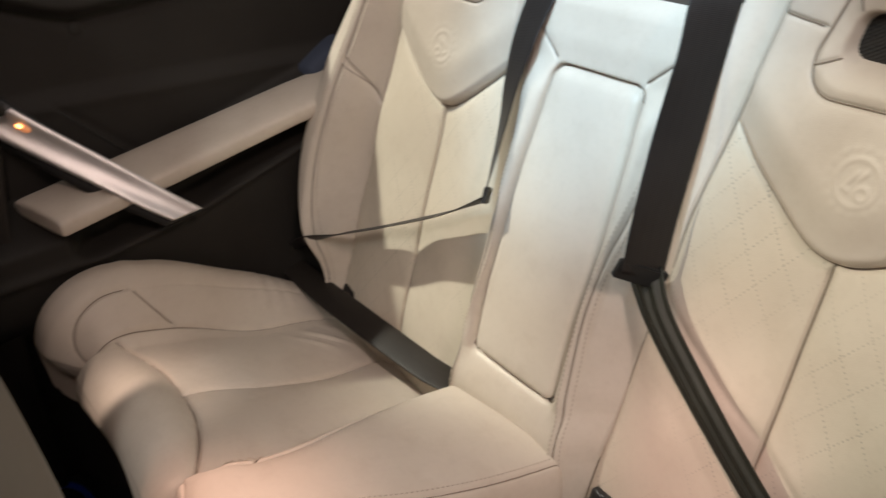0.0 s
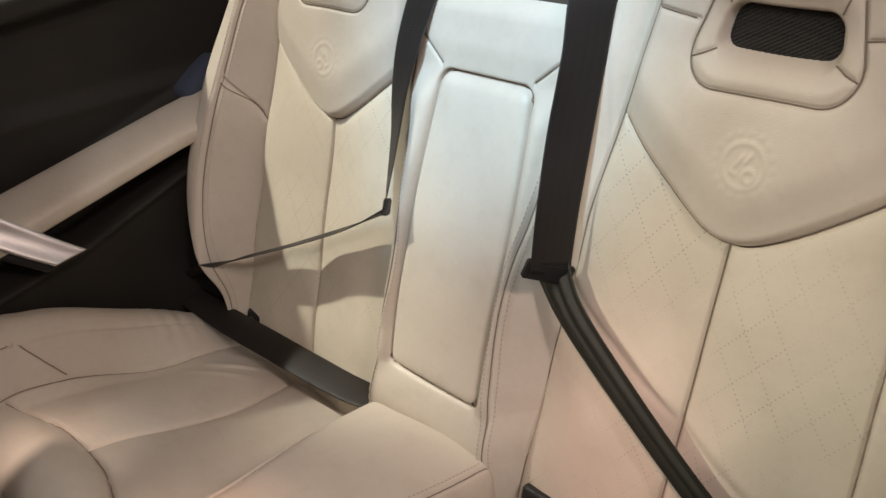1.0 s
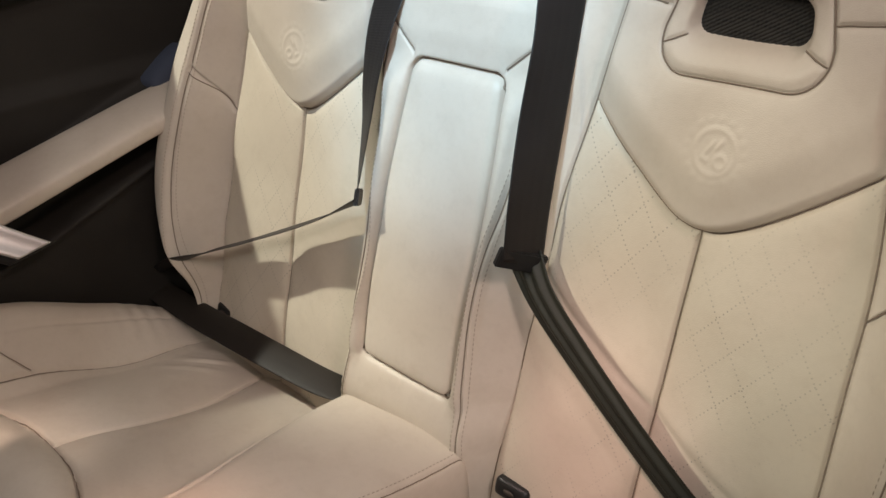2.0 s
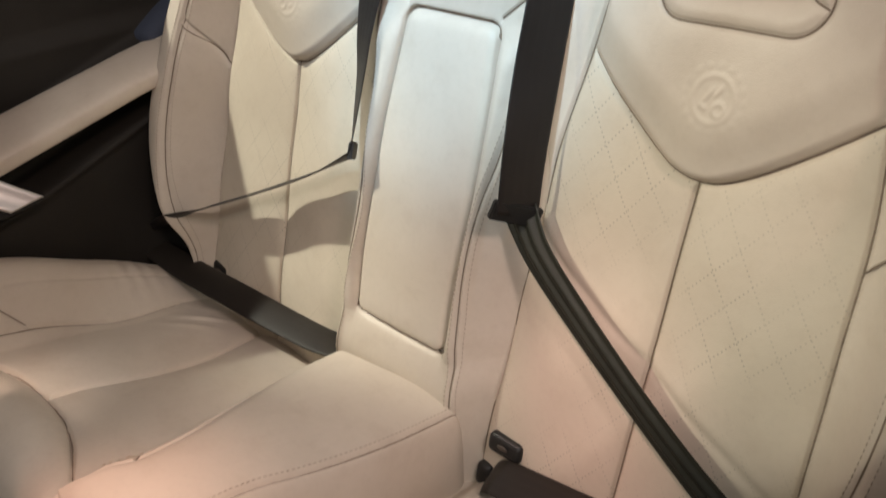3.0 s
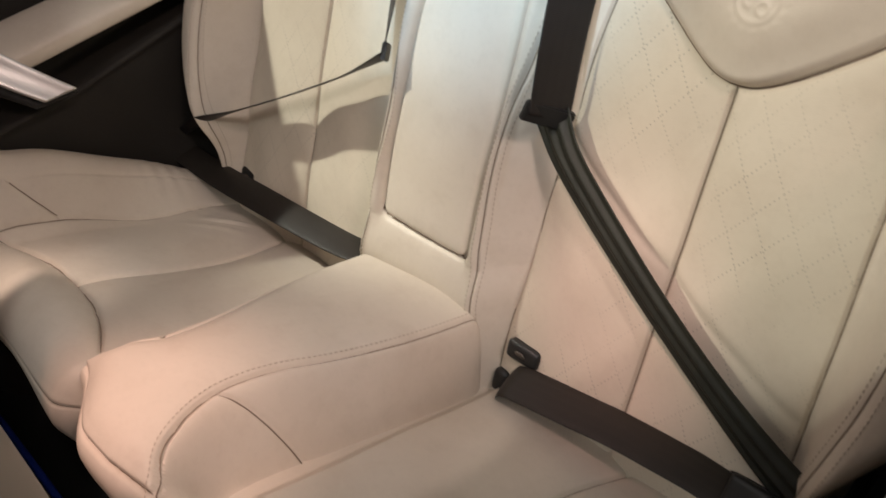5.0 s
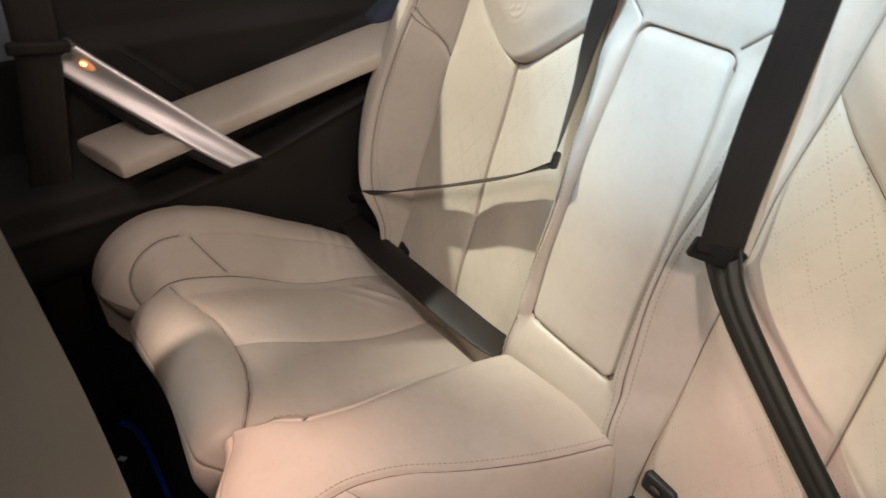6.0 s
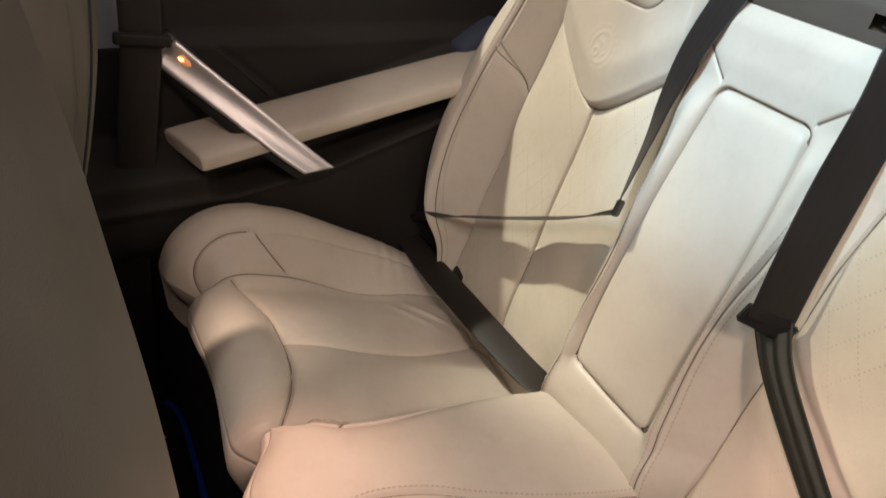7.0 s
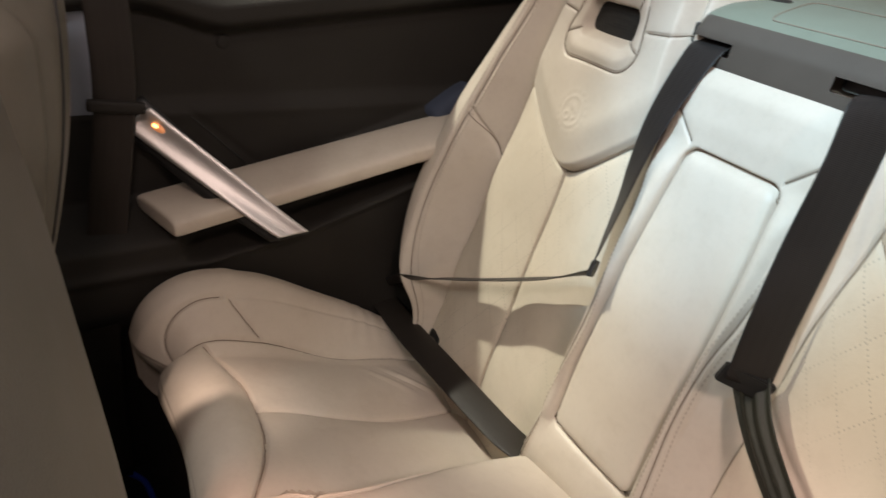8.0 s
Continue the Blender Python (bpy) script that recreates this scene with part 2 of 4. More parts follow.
def bend(v, xs, ys):
    """Smooth curve through (xs, ys), straight beyond its ends."""
    xs, ys = np.array(xs, float), np.array(ys, float)
    slope = np.gradient(ys, xs)
    v = np.clip(v, xs[0], xs[-1])
    i = np.clip(np.searchsorted(xs, v) - 1, 0, len(xs) - 2)
    h = xs[i + 1] - xs[i]
    t = (v - xs[i]) / h
    return (2 * t ** 3 - 3 * t ** 2 + 1) * ys[i] + (t ** 3 - 2 * t ** 2 + t) * h * slope[i] + (3 * t ** 2 - 2 * t ** 3) * ys[i + 1] + (t ** 3 - t ** 2) * h * slope[i + 1]


def ribbon(name, rows, width, material, parent=None, label="", thick=0.0016, n=60, cup=0.0, ridge=0.0):
    """A strap. rows: middle point and the direction across it."""
    mid = spline([r[0] for r in rows], n)
    across = spline([r[1] for r in rows], n)
    across /= np.linalg.norm(across, axis=1)[:, None]
    along = np.gradient(mid, axis=0)
    along /= np.linalg.norm(along, axis=1)[:, None]
    up = np.cross(across, along)
    up /= np.linalg.norm(up, axis=1)[:, None]
    m = 25
    length = np.concatenate([[0], np.cumsum(np.linalg.norm(np.diff(mid, axis=0), axis=1))])
    bm = bmesh.new()
    lay = bm.loops.layers.uv.new("UVMap")
    ring = []
    for i in range(n):
        row = []
        for side in (1, -1):
            for j in range(m):
                c = (j / (m - 1) - 0.5) * side
                edge = 1 - (2 * abs(c)) ** 6 * 0.8
                q = mid[i] + across[i] * c * width + up[i] * (side * thick * 0.5 * edge + cup * (2 * c) ** 2 + ridge * math.cos(6 * math.pi * c))
                row.append((bm.verts.new(q), c * width, length[i]))
        ring.append(row)
    for i in range(n - 1):
        for j in range(2 * m):
            k = (j + 1) % (2 * m)
            four = [ring[i][j], ring[i][k], ring[i + 1][k], ring[i + 1][j]]
            f = bm.faces.new([q[0] for q in four])
            for loop, q in zip(f.loops, four):
                loop[lay].uv = (q[1], q[2])
    for end in (ring[0], ring[-1]):
        bm.faces.new([q[0] for q in end])
    bmesh.ops.recalc_face_normals(bm, faces=bm.faces)
    return part(name, bm, material, parent, label)


def tube(name, points, radius, material, parent=None, label="", n=80, sides=8, kind=""):
    mid = spline(points, n)
    along = np.gradient(mid, axis=0)
    along /= np.linalg.norm(along, axis=1)[:, None]
    bm = bmesh.new()
    rings = []
    for q, d in zip(mid, along):
        a = np.cross(d, (0.3, 0.2, 0.93))
        a /= np.linalg.norm(a)
        b = np.cross(d, a)
        rings.append([bm.verts.new(q + radius * (a * math.cos(k * 2 * math.pi / sides) + b * math.sin(k * 2 * math.pi / sides))) for k in range(sides)])
    for r0, r1 in zip(rings, rings[1:]):
        for k in range(sides):
            bm.faces.new([r0[k], r0[(k + 1) % sides], r1[(k + 1) % sides], r1[k]])
    for r in (rings[0], rings[-1]):
        bm.faces.new(r)
    bmesh.ops.recalc_face_normals(bm, faces=bm.faces)
    ob = part(name, bm, material, parent, label)
    return tagged(ob, kind=kind)


def stitches(points, parent, pitch=0.0052, dash=0.0034, r=0.0006):
    """A row of thread dashes along a line on the leather."""
    mid = spline(points, 400)
    s = np.concatenate([[0], np.cumsum(np.linalg.norm(np.diff(mid, axis=0), axis=1))])
    bm = bmesh.new()
    for k in range(int(s[-1] / pitch)):
        a, b = [np.array([np.interp(t, s, mid[:, c]) for c in range(3)]) for t in (k * pitch, k * pitch + dash)]
        d = (b - a) / np.linalg.norm(b - a)
        e = np.cross(d, (0.2, 0.9, 0.4))
        e /= np.linalg.norm(e)
        f = np.cross(d, e)
        rings = [[bm.verts.new(q + w * r * (e * math.cos(t) + f * math.sin(t))) for t in (0, 1.257, 2.513, 3.77, 5.027)] for q, w in ((a, 0.5), (a + (b - a) * 0.3, 1), (b - (b - a) * 0.3, 1), (b, 0.5))]
        for r0, r1 in zip(rings, rings[1:]):
            for j in range(5):
                bm.faces.new([r0[j], r0[(j + 1) % 5], r1[(j + 1) % 5], r1[j]])
    bmesh.ops.recalc_face_normals(bm, faces=bm.faces)
    return tagged(part("stitching", bm, M_THREAD, parent), kind="stuff")


def sample(us, vs, grid, u, v):
    """Value of a grid over us (columns) and vs (rows) at u, v."""
    fu = np.clip((u - us[0]) / (us[1] - us[0]), 0, len(us) - 1.001)
    fv = np.clip((v - vs[0]) / (vs[1] - vs[0]), 0, len(vs) - 1.001)
    i, j = int(fv), int(fu)
    a, b = fv - i, fu - j
    return float((1 - a) * ((1 - b) * grid[i, j] + b * grid[i, j + 1]) + a * ((1 - b) * grid[i + 1, j] + b * grid[i + 1, j + 1]))


def smooth(grid, times):
    for _ in range(times):
        g = np.pad(grid, 1, mode="edge")
        grid = (g[:-2, 1:-1] + g[2:, 1:-1] + g[1:-1, :-2] + g[1:-1, 2:] + 4 * g[1:-1, 1:-1]) / 8
    return grid


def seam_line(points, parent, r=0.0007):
    """A dark tube in a sewn seam, its colour standing in for crease shade."""
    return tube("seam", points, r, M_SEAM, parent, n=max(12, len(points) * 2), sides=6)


def block(name, size, at, material, parent=None, label="", turn=(0, 0, 0), bevel=0.004, segments=3):
    """A box with rounded edges."""
    bm = bmesh.new()
    bmesh.ops.create_cube(bm, size=1.0)
    bmesh.ops.scale(bm, vec=size, verts=bm.verts)
    bmesh.ops.bevel(bm, geom=bm.edges[:], offset=bevel, segments=segments, profile=0.6, affect="EDGES")
    bmesh.ops.transform(bm, matrix=pose(*at, *turn), verts=bm.verts)
    return part(name, bm, material, parent, label)


# ---- rear seat backs ----
X0 = 0.010          # middle of the car
HALF = 0.251        # from the middle to the middle of a seat


def back_plane(z):
    return 0.40 * z - 0.092


def seam_half(z):
    return bend(z, [0.10, 0.25, 0.36, 0.44, 0.52, 0.61, 0.69, 0.80], [0.151, 0.149, 0.143, 0.138, 0.133, 0.120, 0.109, 0.095])


def vee(dx):
    return 0.529 - 0.03 * dx + 0.80 * (np.sqrt(dx ** 2 + 0.030 ** 2) - 0.030)


def ring_distance(dx, z, w, lo, hi, r):
    """Signed distance from a rounded rectangle."""
    qx, qz = np.abs(dx) - (w - r), np.abs(z - (lo + hi) / 2) - ((hi - lo) / 2 - r)
    return np.hypot(np.maximum(qx, 0), np.maximum(qz, 0)) + np.minimum(np.maximum(qx, qz), 0) - r


def seat_back(side, imprint):
    xc = X0 + side * HALF
    seat = thing("car_seat", "cream leather rear seat back with quilted perforated middle", "seat", (xc, 0.1, 0.2), "rear seat backs")
    nu, nv = 330, 480
    dx = np.linspace(-0.190, 0.275, nu)[None, :].repeat(nv, 0)
    z = np.linspace(0.10, 0.84, nv)[:, None].repeat(nu, 1)
    w = seam_half(z)
    y = back_plane(z)
    # side bolsters
    out = np.clip(dx - w, 0, None)
    edge = bend(z, [0.10, 0.20, 0.293, 0.343, 0.393, 0.453, 0.524, 0.60, 0.70, 0.84], [0.172, 0.176, 0.188, 0.214, 0.236, 0.242, 0.238, 0.222, 0.190, 0.150])
    piped = bend(z, [0.10, 0.20, 0.30, 0.34, 0.39, 0.44, 0.525, 0.62, 0.72, 0.84], [0.160, 0.163, 0.168, 0.175, 0.183, 0.186, 0.180, 0.163, 0.142, 0.116])
    rise = bend(z, [0.1, 0.22, 0.36, 0.50, 0.62, 0.75, 0.84], [0.030, 0.052, 0.072, 0.066, 0.048, 0.030, 0.022])
    crest = step(out, 0.0, piped - w + 0.012)
    fwd = rise * crest
    inner = np.clip(-dx - w, 0, None)
    fwd += 0.012 * step(inner, 0.0, 0.03) * step(z, 0.50, 0.60) - 0.030 * step(inner, 0.001, 0.016) * (1 - step(z, 0.46, 0.54))
    # pillows between the seams
    mid = np.clip(np.abs(dx) / w, 0, 1)
    dv = z - vee(dx)
    above = step(dv, -0.004, 0.012)
    fwd += 0.007 * (np.sin(np.pi * mid) * (1 - above) + (1 - mid ** 3) * above) * (np.abs(dx) < w)
    # upper pad
    inside = np.abs(dx) < w
    fwd += np.where(inside, 0.006 * step(dv, -0.001, 0.014) + 0.012 * step(dv, 0.0, 0.06), 0) * step(w - np.abs(dx), 0.0, 0.012)
    # head opening with its roll
    up, low = (0.005, 0.001) if side > 0 else (0.011, 0.011)
    ring_half = lambda q: 0.0640 - 0.28 * np.clip(q - 0.674 - up, 0, 0.05)
    ring = ring_distance(dx - 0.003, z, ring_half(z), 0.6445 + up, 0.738 + up, 0.024)
    hole = ring_distance(dx - 0.003, z, 0.0440 - 0.16 * np.clip(z - 0.685 - low, 0, 0.03), 0.6715 + low, 0.7075 + low, 0.011)
    fwd += np.where(ring < 0, 0.0025 * step(-ring, 0, 0.016), 0)
    fwd -= 0.006 * (1 - step(hole, 0.0, 0.018)) + 0.022 * (1 - step(hole, -0.005, 0.003))
    fwd -= 0.006 * step(z, 0.70, 0.82)
    fwd = smooth(fwd, 4)
    # round badge pressed into the leather: rings and strokes
    bx, bz = dx - 0.004, z - 0.602
    br, ba = np.hypot(bx, bz), np.arctan2(bz, bx)
    fwd += 0.0006 * np.exp(-((br - 0.0165) / 0.0020) ** 2) + 0.0003 * np.exp(-((br - 0.0235) / 0.0024) ** 2) * (0.6 + 0.4 * np.sin(ba * 17))
    for px, pz, ln, an in ((-0.004, 0.003, 0.013, 58), (0.003, 0.006, 0.010, 58), (-0.007, -0.006, 0.007, -25)):
        ca, sa = math.cos(radians(an)), math.sin(radians(an))
        fwd += 0.0009 * np.exp(-(((bx - px) * ca + (bz - pz) * sa) / (ln * 0.5)) ** 4 - (((bz - pz) * ca - (bx - px) * sa) / 0.0017) ** 2)
    fwd += 0.0008 * np.exp(-((np.hypot(bx - 0.006, bz + 0.006) - 0.0045) / 0.0016) ** 2)
    # seams
    sew = seam(dx - w) + seam(dx + w) + np.where(dv < 0, seam(dx), 0) * (z < 0.60)
    sew = np.maximum(sew, np.where(inside, seam(dv * 0.80), 0))
    sew = np.maximum(sew, np.where(inside, 0.5 * seam(ring), 0))
    ringside = step(-ring, 0.0, 0.004) * step(hole, 0.0, 0.006)
    rx = np.abs(dx - 0.003)
    sew = np.maximum(sew, ringside * step(rx, 0.040, 0.046) * 0.45 * seam((z - (0.677 + low - 0.42 * (rx - 0.042))) * 0.92))
    sew = np.maximum(sew, step(ring, 0.0, 0.004) * inside * 0.6 * seam(z - 0.690 - up - 0.1 * (np.abs(dx) - 0.06)))
    pipe = dx - piped
    sew += bump_line(pipe, 0.0030, 0.0022) - bump_line(pipe - 0.0045, 0.0012, 0.002)
    diag = (z - (0.498 + 1.35 * (dx - w))) * 0.6
    sew = np.maximum(sew, np.where((dx > w) & (pipe < 0.002), seam(diag), 0))
    if imprint:
        line = (z - np.interp(dx, [-0.15, -0.124, 0.008, 0.127, 0.20], [0.462, 0.446, 0.369, 0.317, 0.285])) * 0.85
        sew += bump_line(line, 0.0013, 0.0040) - bump_line(line - 0.009, 0.0007, 0.006)
    # soft unevenness
    wob = 0.0016 * np.sin(23 * dx + 31 * z + side) * np.sin(17 * z - 9 * dx + 1) + 0.0008 * np.sin(61 * dx - 47 * z)
    y = y - fwd + sew + wob
    # rolled edges
    roll_back = 0.11 * np.clip((dx - (edge - 0.036)) / 0.046, 0, 2.4) ** 2.6
    y = y + roll_back
    inboard = bend(z, [0.10, 0.60, 0.67, 0.71, 0.76, 0.84], [0.185, 0.184, 0.166, 0.136, 0.126, 0.120]) + (0.026 * step(z, 0.62, 0.70) if side > 0 else 0)
    y = y + 0.10 * np.clip((-dx - inboard + 0.022) / 0.022, 0, 1) ** 2
    y = y + 0.11 * np.clip((z - 0.800) / 0.04, 0, 1) ** 2
    region = np.zeros((nv - 1, nu - 1), int)
    c = lambda a: (a[:-1, :-1] + a[1:, 1:]) / 2
    cdx, cz, cw, cdv, cring, chole, cpipe, cdiag = map(c, (dx, z, w, dv, ring, hole, pipe, diag))
    region[:] = np.where(cdx < 0, 1, 2)
    region[(cdv > 0)] = 3
    region[(cring < 0)] = 4
    region[cdx > cw] = 5
    region[(cdx > cw) & (cpipe < 0) & (cdiag > 0)] = 6
    region[(cdx > cw) & (cpipe < 0) & (cdiag <= 0)] = 7
    region[cdx < -cw] = 8
    region[c(br) < 0.0265] = 9
    region[chole < -0.0045] = 0
    region[c(roll_back) > 0.14] = 0
    region[c(dx) < -c(inboard)] = 0
    names = {1: ("middle_panel", M_PERF, "perforated diamond-quilted leather panel"), 2: ("middle_panel", M_PERF, "perforated diamond-quilted leather panel"),
             3: ("upper_panel", M_LEATHER, "smooth pointed leather panel"), 4: ("headrest_roll", M_LEATHER, ""), 5: ("side_bolster", M_LEATHER, ""),
             6: ("upper_bolster_panel", M_LEATHER, ""), 7: ("lower_bolster_panel", M_LEATHER, ""), 8: ("inner_bolster", M_LEATHER, ""), 9: ("embossed_badge", M_LEATHER, "round badge pressed into the leather")}
    sheet(seat, xc + side * dx, y, z, region, names, flip=side < 0, u=dx, v=z)
    # black net in the head opening
    bm = bmesh.new()
    n = 40
    rows = []
    for i in range(n):
        row = []
        for j in range(n):
            px, pz = -0.05 + 0.10 * j / (n - 1), 0.662 + low + 0.060 * i / (n - 1)
            puff = 0.006 * math.cos(px / 0.05 * 1.5) * math.cos((pz - 0.692 - low) / 0.03 * 1.5)
            weave = 0.0006 * ((i + j) % 2)
            row.append(bm.verts.new((xc + px, back_plane(pz) - 0.004 - puff - weave, pz)))
        rows.append(row)
    for r0, r1 in zip(rows, rows[1:]):
        for j in range(n - 1):
            bm.faces.new([r0[j], r0[j + 1], r1[j + 1], r1[j]])
    ext = bmesh.ops.extrude_face_region(bm, geom=bm.faces[:])
    bmesh.ops.translate(bm, vec=(0, 0.004, 0), verts=[q for q in ext["geom"] if isinstance(q, bmesh.types.BMVert)])
    bmesh.ops.recalc_face_normals(bm, faces=bm.faces)
    part("net", bm, M_NET, seat, "black net in the head opening", smooth=False)
    block("shell", (0.36, 0.06, 0.68), (xc + side * 0.02, 0.165, 0.42), M_BLACK, seat, "", (-21.8, 0, 0), 0.02)
    # dark crease lines along the seams
    ud, vz = dx[0], z[:, 0]
    spot_on = lambda px, pz: (xc + side * px, sample(ud, vz, y, px, pz) - 0.0009, pz)
    wz = lambda pz: float(seam_half(np.array(pz)))
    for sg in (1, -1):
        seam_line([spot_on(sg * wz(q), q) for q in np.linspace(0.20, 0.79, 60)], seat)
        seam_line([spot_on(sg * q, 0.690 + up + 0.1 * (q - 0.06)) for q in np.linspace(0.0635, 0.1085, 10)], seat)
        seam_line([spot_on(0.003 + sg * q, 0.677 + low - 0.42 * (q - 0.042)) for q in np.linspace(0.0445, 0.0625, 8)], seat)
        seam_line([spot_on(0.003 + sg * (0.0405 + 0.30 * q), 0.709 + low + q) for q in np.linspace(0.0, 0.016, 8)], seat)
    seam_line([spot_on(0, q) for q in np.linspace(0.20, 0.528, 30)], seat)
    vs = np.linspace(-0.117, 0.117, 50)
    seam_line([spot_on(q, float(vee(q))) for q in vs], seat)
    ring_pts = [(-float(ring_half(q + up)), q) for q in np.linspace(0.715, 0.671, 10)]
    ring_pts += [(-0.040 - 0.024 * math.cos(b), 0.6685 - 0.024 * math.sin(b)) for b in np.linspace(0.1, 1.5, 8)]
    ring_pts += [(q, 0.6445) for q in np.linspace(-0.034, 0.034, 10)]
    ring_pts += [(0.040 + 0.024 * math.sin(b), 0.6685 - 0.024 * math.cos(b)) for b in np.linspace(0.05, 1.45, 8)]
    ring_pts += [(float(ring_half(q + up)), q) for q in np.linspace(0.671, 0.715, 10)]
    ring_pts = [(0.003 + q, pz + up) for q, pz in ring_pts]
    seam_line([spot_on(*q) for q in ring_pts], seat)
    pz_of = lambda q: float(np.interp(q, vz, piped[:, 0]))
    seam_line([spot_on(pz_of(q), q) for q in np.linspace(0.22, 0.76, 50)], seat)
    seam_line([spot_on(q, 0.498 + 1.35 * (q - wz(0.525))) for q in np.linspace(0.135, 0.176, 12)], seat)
    # stitch rows beside the piping
    at = lambda k: [(xc + side * float(np.interp(zz, z[:, 0], (piped + k)[:, 0])), 0, zz) for zz in np.linspace(0.22, 0.72, 30)]
    for k in (-0.005, 0.0075):
        pts = []
        for px, _, pz in at(k):
            i = int(np.argmin(np.abs(z[:, 0] - pz)))
            pts.append((px, float(np.interp((px - xc) * side, dx[0], y[i])) - 0.0003, pz))
        stitches(pts, seat)
    # anchor covers in the lower crease
    for off, py, wide in ((-0.119, 0.006 - 0.005 * side, 0.041), (0.125, 0.008, 0.038)):
        if side < 0 and off < 0:
            continue
        cover = thing("anchor_cover", "small black plastic anchor cover at the seat crease", "cover", (xc + side * off, py, 0.236), "anchor covers")
        body = block("cover_body", (wide, 0.020, 0.022), (xc + side * off, py, 0.236), M_BLACK, cover, "", (-22, 0, 0), 0.007)
        bm = bmesh.new()
        bmesh.ops.create_uvsphere(bm, u_segments=12, v_segments=8, radius=0.0045, matrix=pose(xc + side * off, py - 0.0105, 0.241) @ Matrix.Diagonal((1.5, 0.4, 0.8, 1)))
        part("clip_button", bm, M_BAND, body)
    return seat


seat_back(1, True)
seat_back(-1, False)

# ---- middle console between the backs ----


def console():
    ob = thing("centre_console", "cream leather centre console with a framed inset panel", "console", (0.0, 0.05, 0.26))
    nu, nv = 260, 420
    x = np.linspace(-0.135, 0.135, nu)[None, :].repeat(nv, 0)
    h = np.linspace(0.10, 0.735, nv)[:, None].repeat(nu, 1)
    z = h.copy()
    a = np.abs(x)
    y = 0.451 * z - 0.1443
    hw = bend(z, [0.1, 0.27, 0.305, 0.355, 0.40, 0.43, 0.47, 0.51, 0.55, 0.62, 0.74], [0.087, 0.086, 0.0825, 0.0765, 0.0725, 0.0720, 0.0745, 0.081, 0.087, 0.093, 0.093])
    hw = np.where(x < 0, np.minimum(hw + 0.009 * step(z, 0.28, 0.36), 0.089) + 0.010 * step(z, 0.52, 0.62), hw)
    cw = np.where(x < 0, 0.086 + 0.019 * step(z, 0.54, 0.64), 0.086 + 0.011 * step(z, 0.61, 0.66))
    pw = bend(z, [0.28, 0.32, 0.40, 0.475, 0.56, 0.604, 0.66], [0.0645, 0.0645, 0.0655, 0.0655, 0.0625, 0.0585, 0.055])
    shift = bend(z, [0.28, 0.32, 0.38, 0.48, 0.56, 0.66], [-0.001, -0.002, -0.0055, -0.0055, -0.004, -0.003])
    a_in = np.abs(x - shift)
    # inset panel distance
    q1, q2 = a_in - pw, np.abs(z - 0.468) - 0.149
    r = 0.012
    d = np.hypot(np.maximum(q1 + r, 0), np.maximum(q2 + r, 0)) + np.minimum(np.maximum(q1 + r, q2 + r), 0) - r
    fwd = 0.003 * np.sqrt(1 - (1 - np.clip(-d / 0.009, 0, 1)) ** 2) + 0.002 * (1 - (x / 0.07) ** 2) * step(-d, 0.0, 0.02)
    fwd += np.where(d > 0, 0.0085 * np.sin(np.clip((a_in - pw) / (cw - pw), 0, 1) * np.pi) * step(z, 0.300, 0.335) * (1 - step(z, 0.585, 0.625)), 0)
    fwd += 0.004 * step(z, 0.620, 0.65) * (1 - step(z, 0.67, 0.73))
    fwd += np.where((z < 0.316), 0.005 * np.sin(np.clip((z - 0.262) / 0.055, 0, 1) * np.pi), 0)
    fwd = smooth(fwd, 3)
    sew = 0.0075 * np.exp(-((d - 0.001) / 0.0017) ** 2) + 0.0025 * np.exp(-(d / 0.005) ** 2)
    sew += 0.5 * np.where((z < 0.66) & (a_in > pw), seam((z - 0.6225 - 0.8 * (a_in - pw)) * 0.8), 0)
    sew += bump_line(a - hw, 0.0028, 0.0018) - bump_line(a - hw - 0.005, 0.0016, 0.003) - bump_line(a - hw + 0.004, 0.0012, 0.003)
    wob = 0.0007 * np.sin(40 * x + 23 * z) * np.sin(31 * z - 12 * x)
    y = y - fwd + sew + wob
    # flanks run back from the piping to the seam of the seat beside
    reach = HALF - seam_half(z) + np.where(x < 0, -X0, X0)
    flank = np.clip((a - hw - 0.002) / np.maximum(reach - hw - 0.002, 0.01), 0, 2)
    sink = np.maximum(back_plane(z) + 0.004 - (0.451 * z - 0.1443), 0.012) + 0.020 * step(z, 0.49, 0.58)
    y = y + sink * (1.25 * np.minimum(flank, 1) - 0.25 * np.minimum(flank, 1) ** 3) + 0.10 * np.clip(flank - 1, 0, 1)
    top = np.clip((z - 0.672) / 0.062, 0, 1)
    y = y + 0.09 * top ** 2.0
    z = z - 0.040 * top ** 2
    c = lambda q: (q[:-1, :-1] + q[1:, 1:]) / 2
    cd, cz, ca, chw = map(c, (d, h, a, hw))
    region = np.full((nv - 1, nu - 1), 1)
    region[cz > 0.6225 + 0.8 * np.clip(c(a_in) - 0.0555, 0, None)] = 3
    region[cz < 0.316] = 4
    region[cd < 0.001] = 2
    region[(ca > chw) & (c(x) > 0)] = 5
    region[(ca > chw) & (c(x) < 0)] = 6
    sheet(ob, x, y, z, region, {1: ("frame", M_LEATHER, ""), 2: ("inset_panel", M_LEATHER, "smooth raised leather panel"), 3: ("top_pad", M_LEATHER, ""),
                                4: ("base_strip", M_LEATHER, ""), 5: ("side_panel", M_LEATHER, ""), 6: ("side_panel", M_LEATHER, "")}, u=x, v=h)
    ux, vh = x[0], h[:, 0]
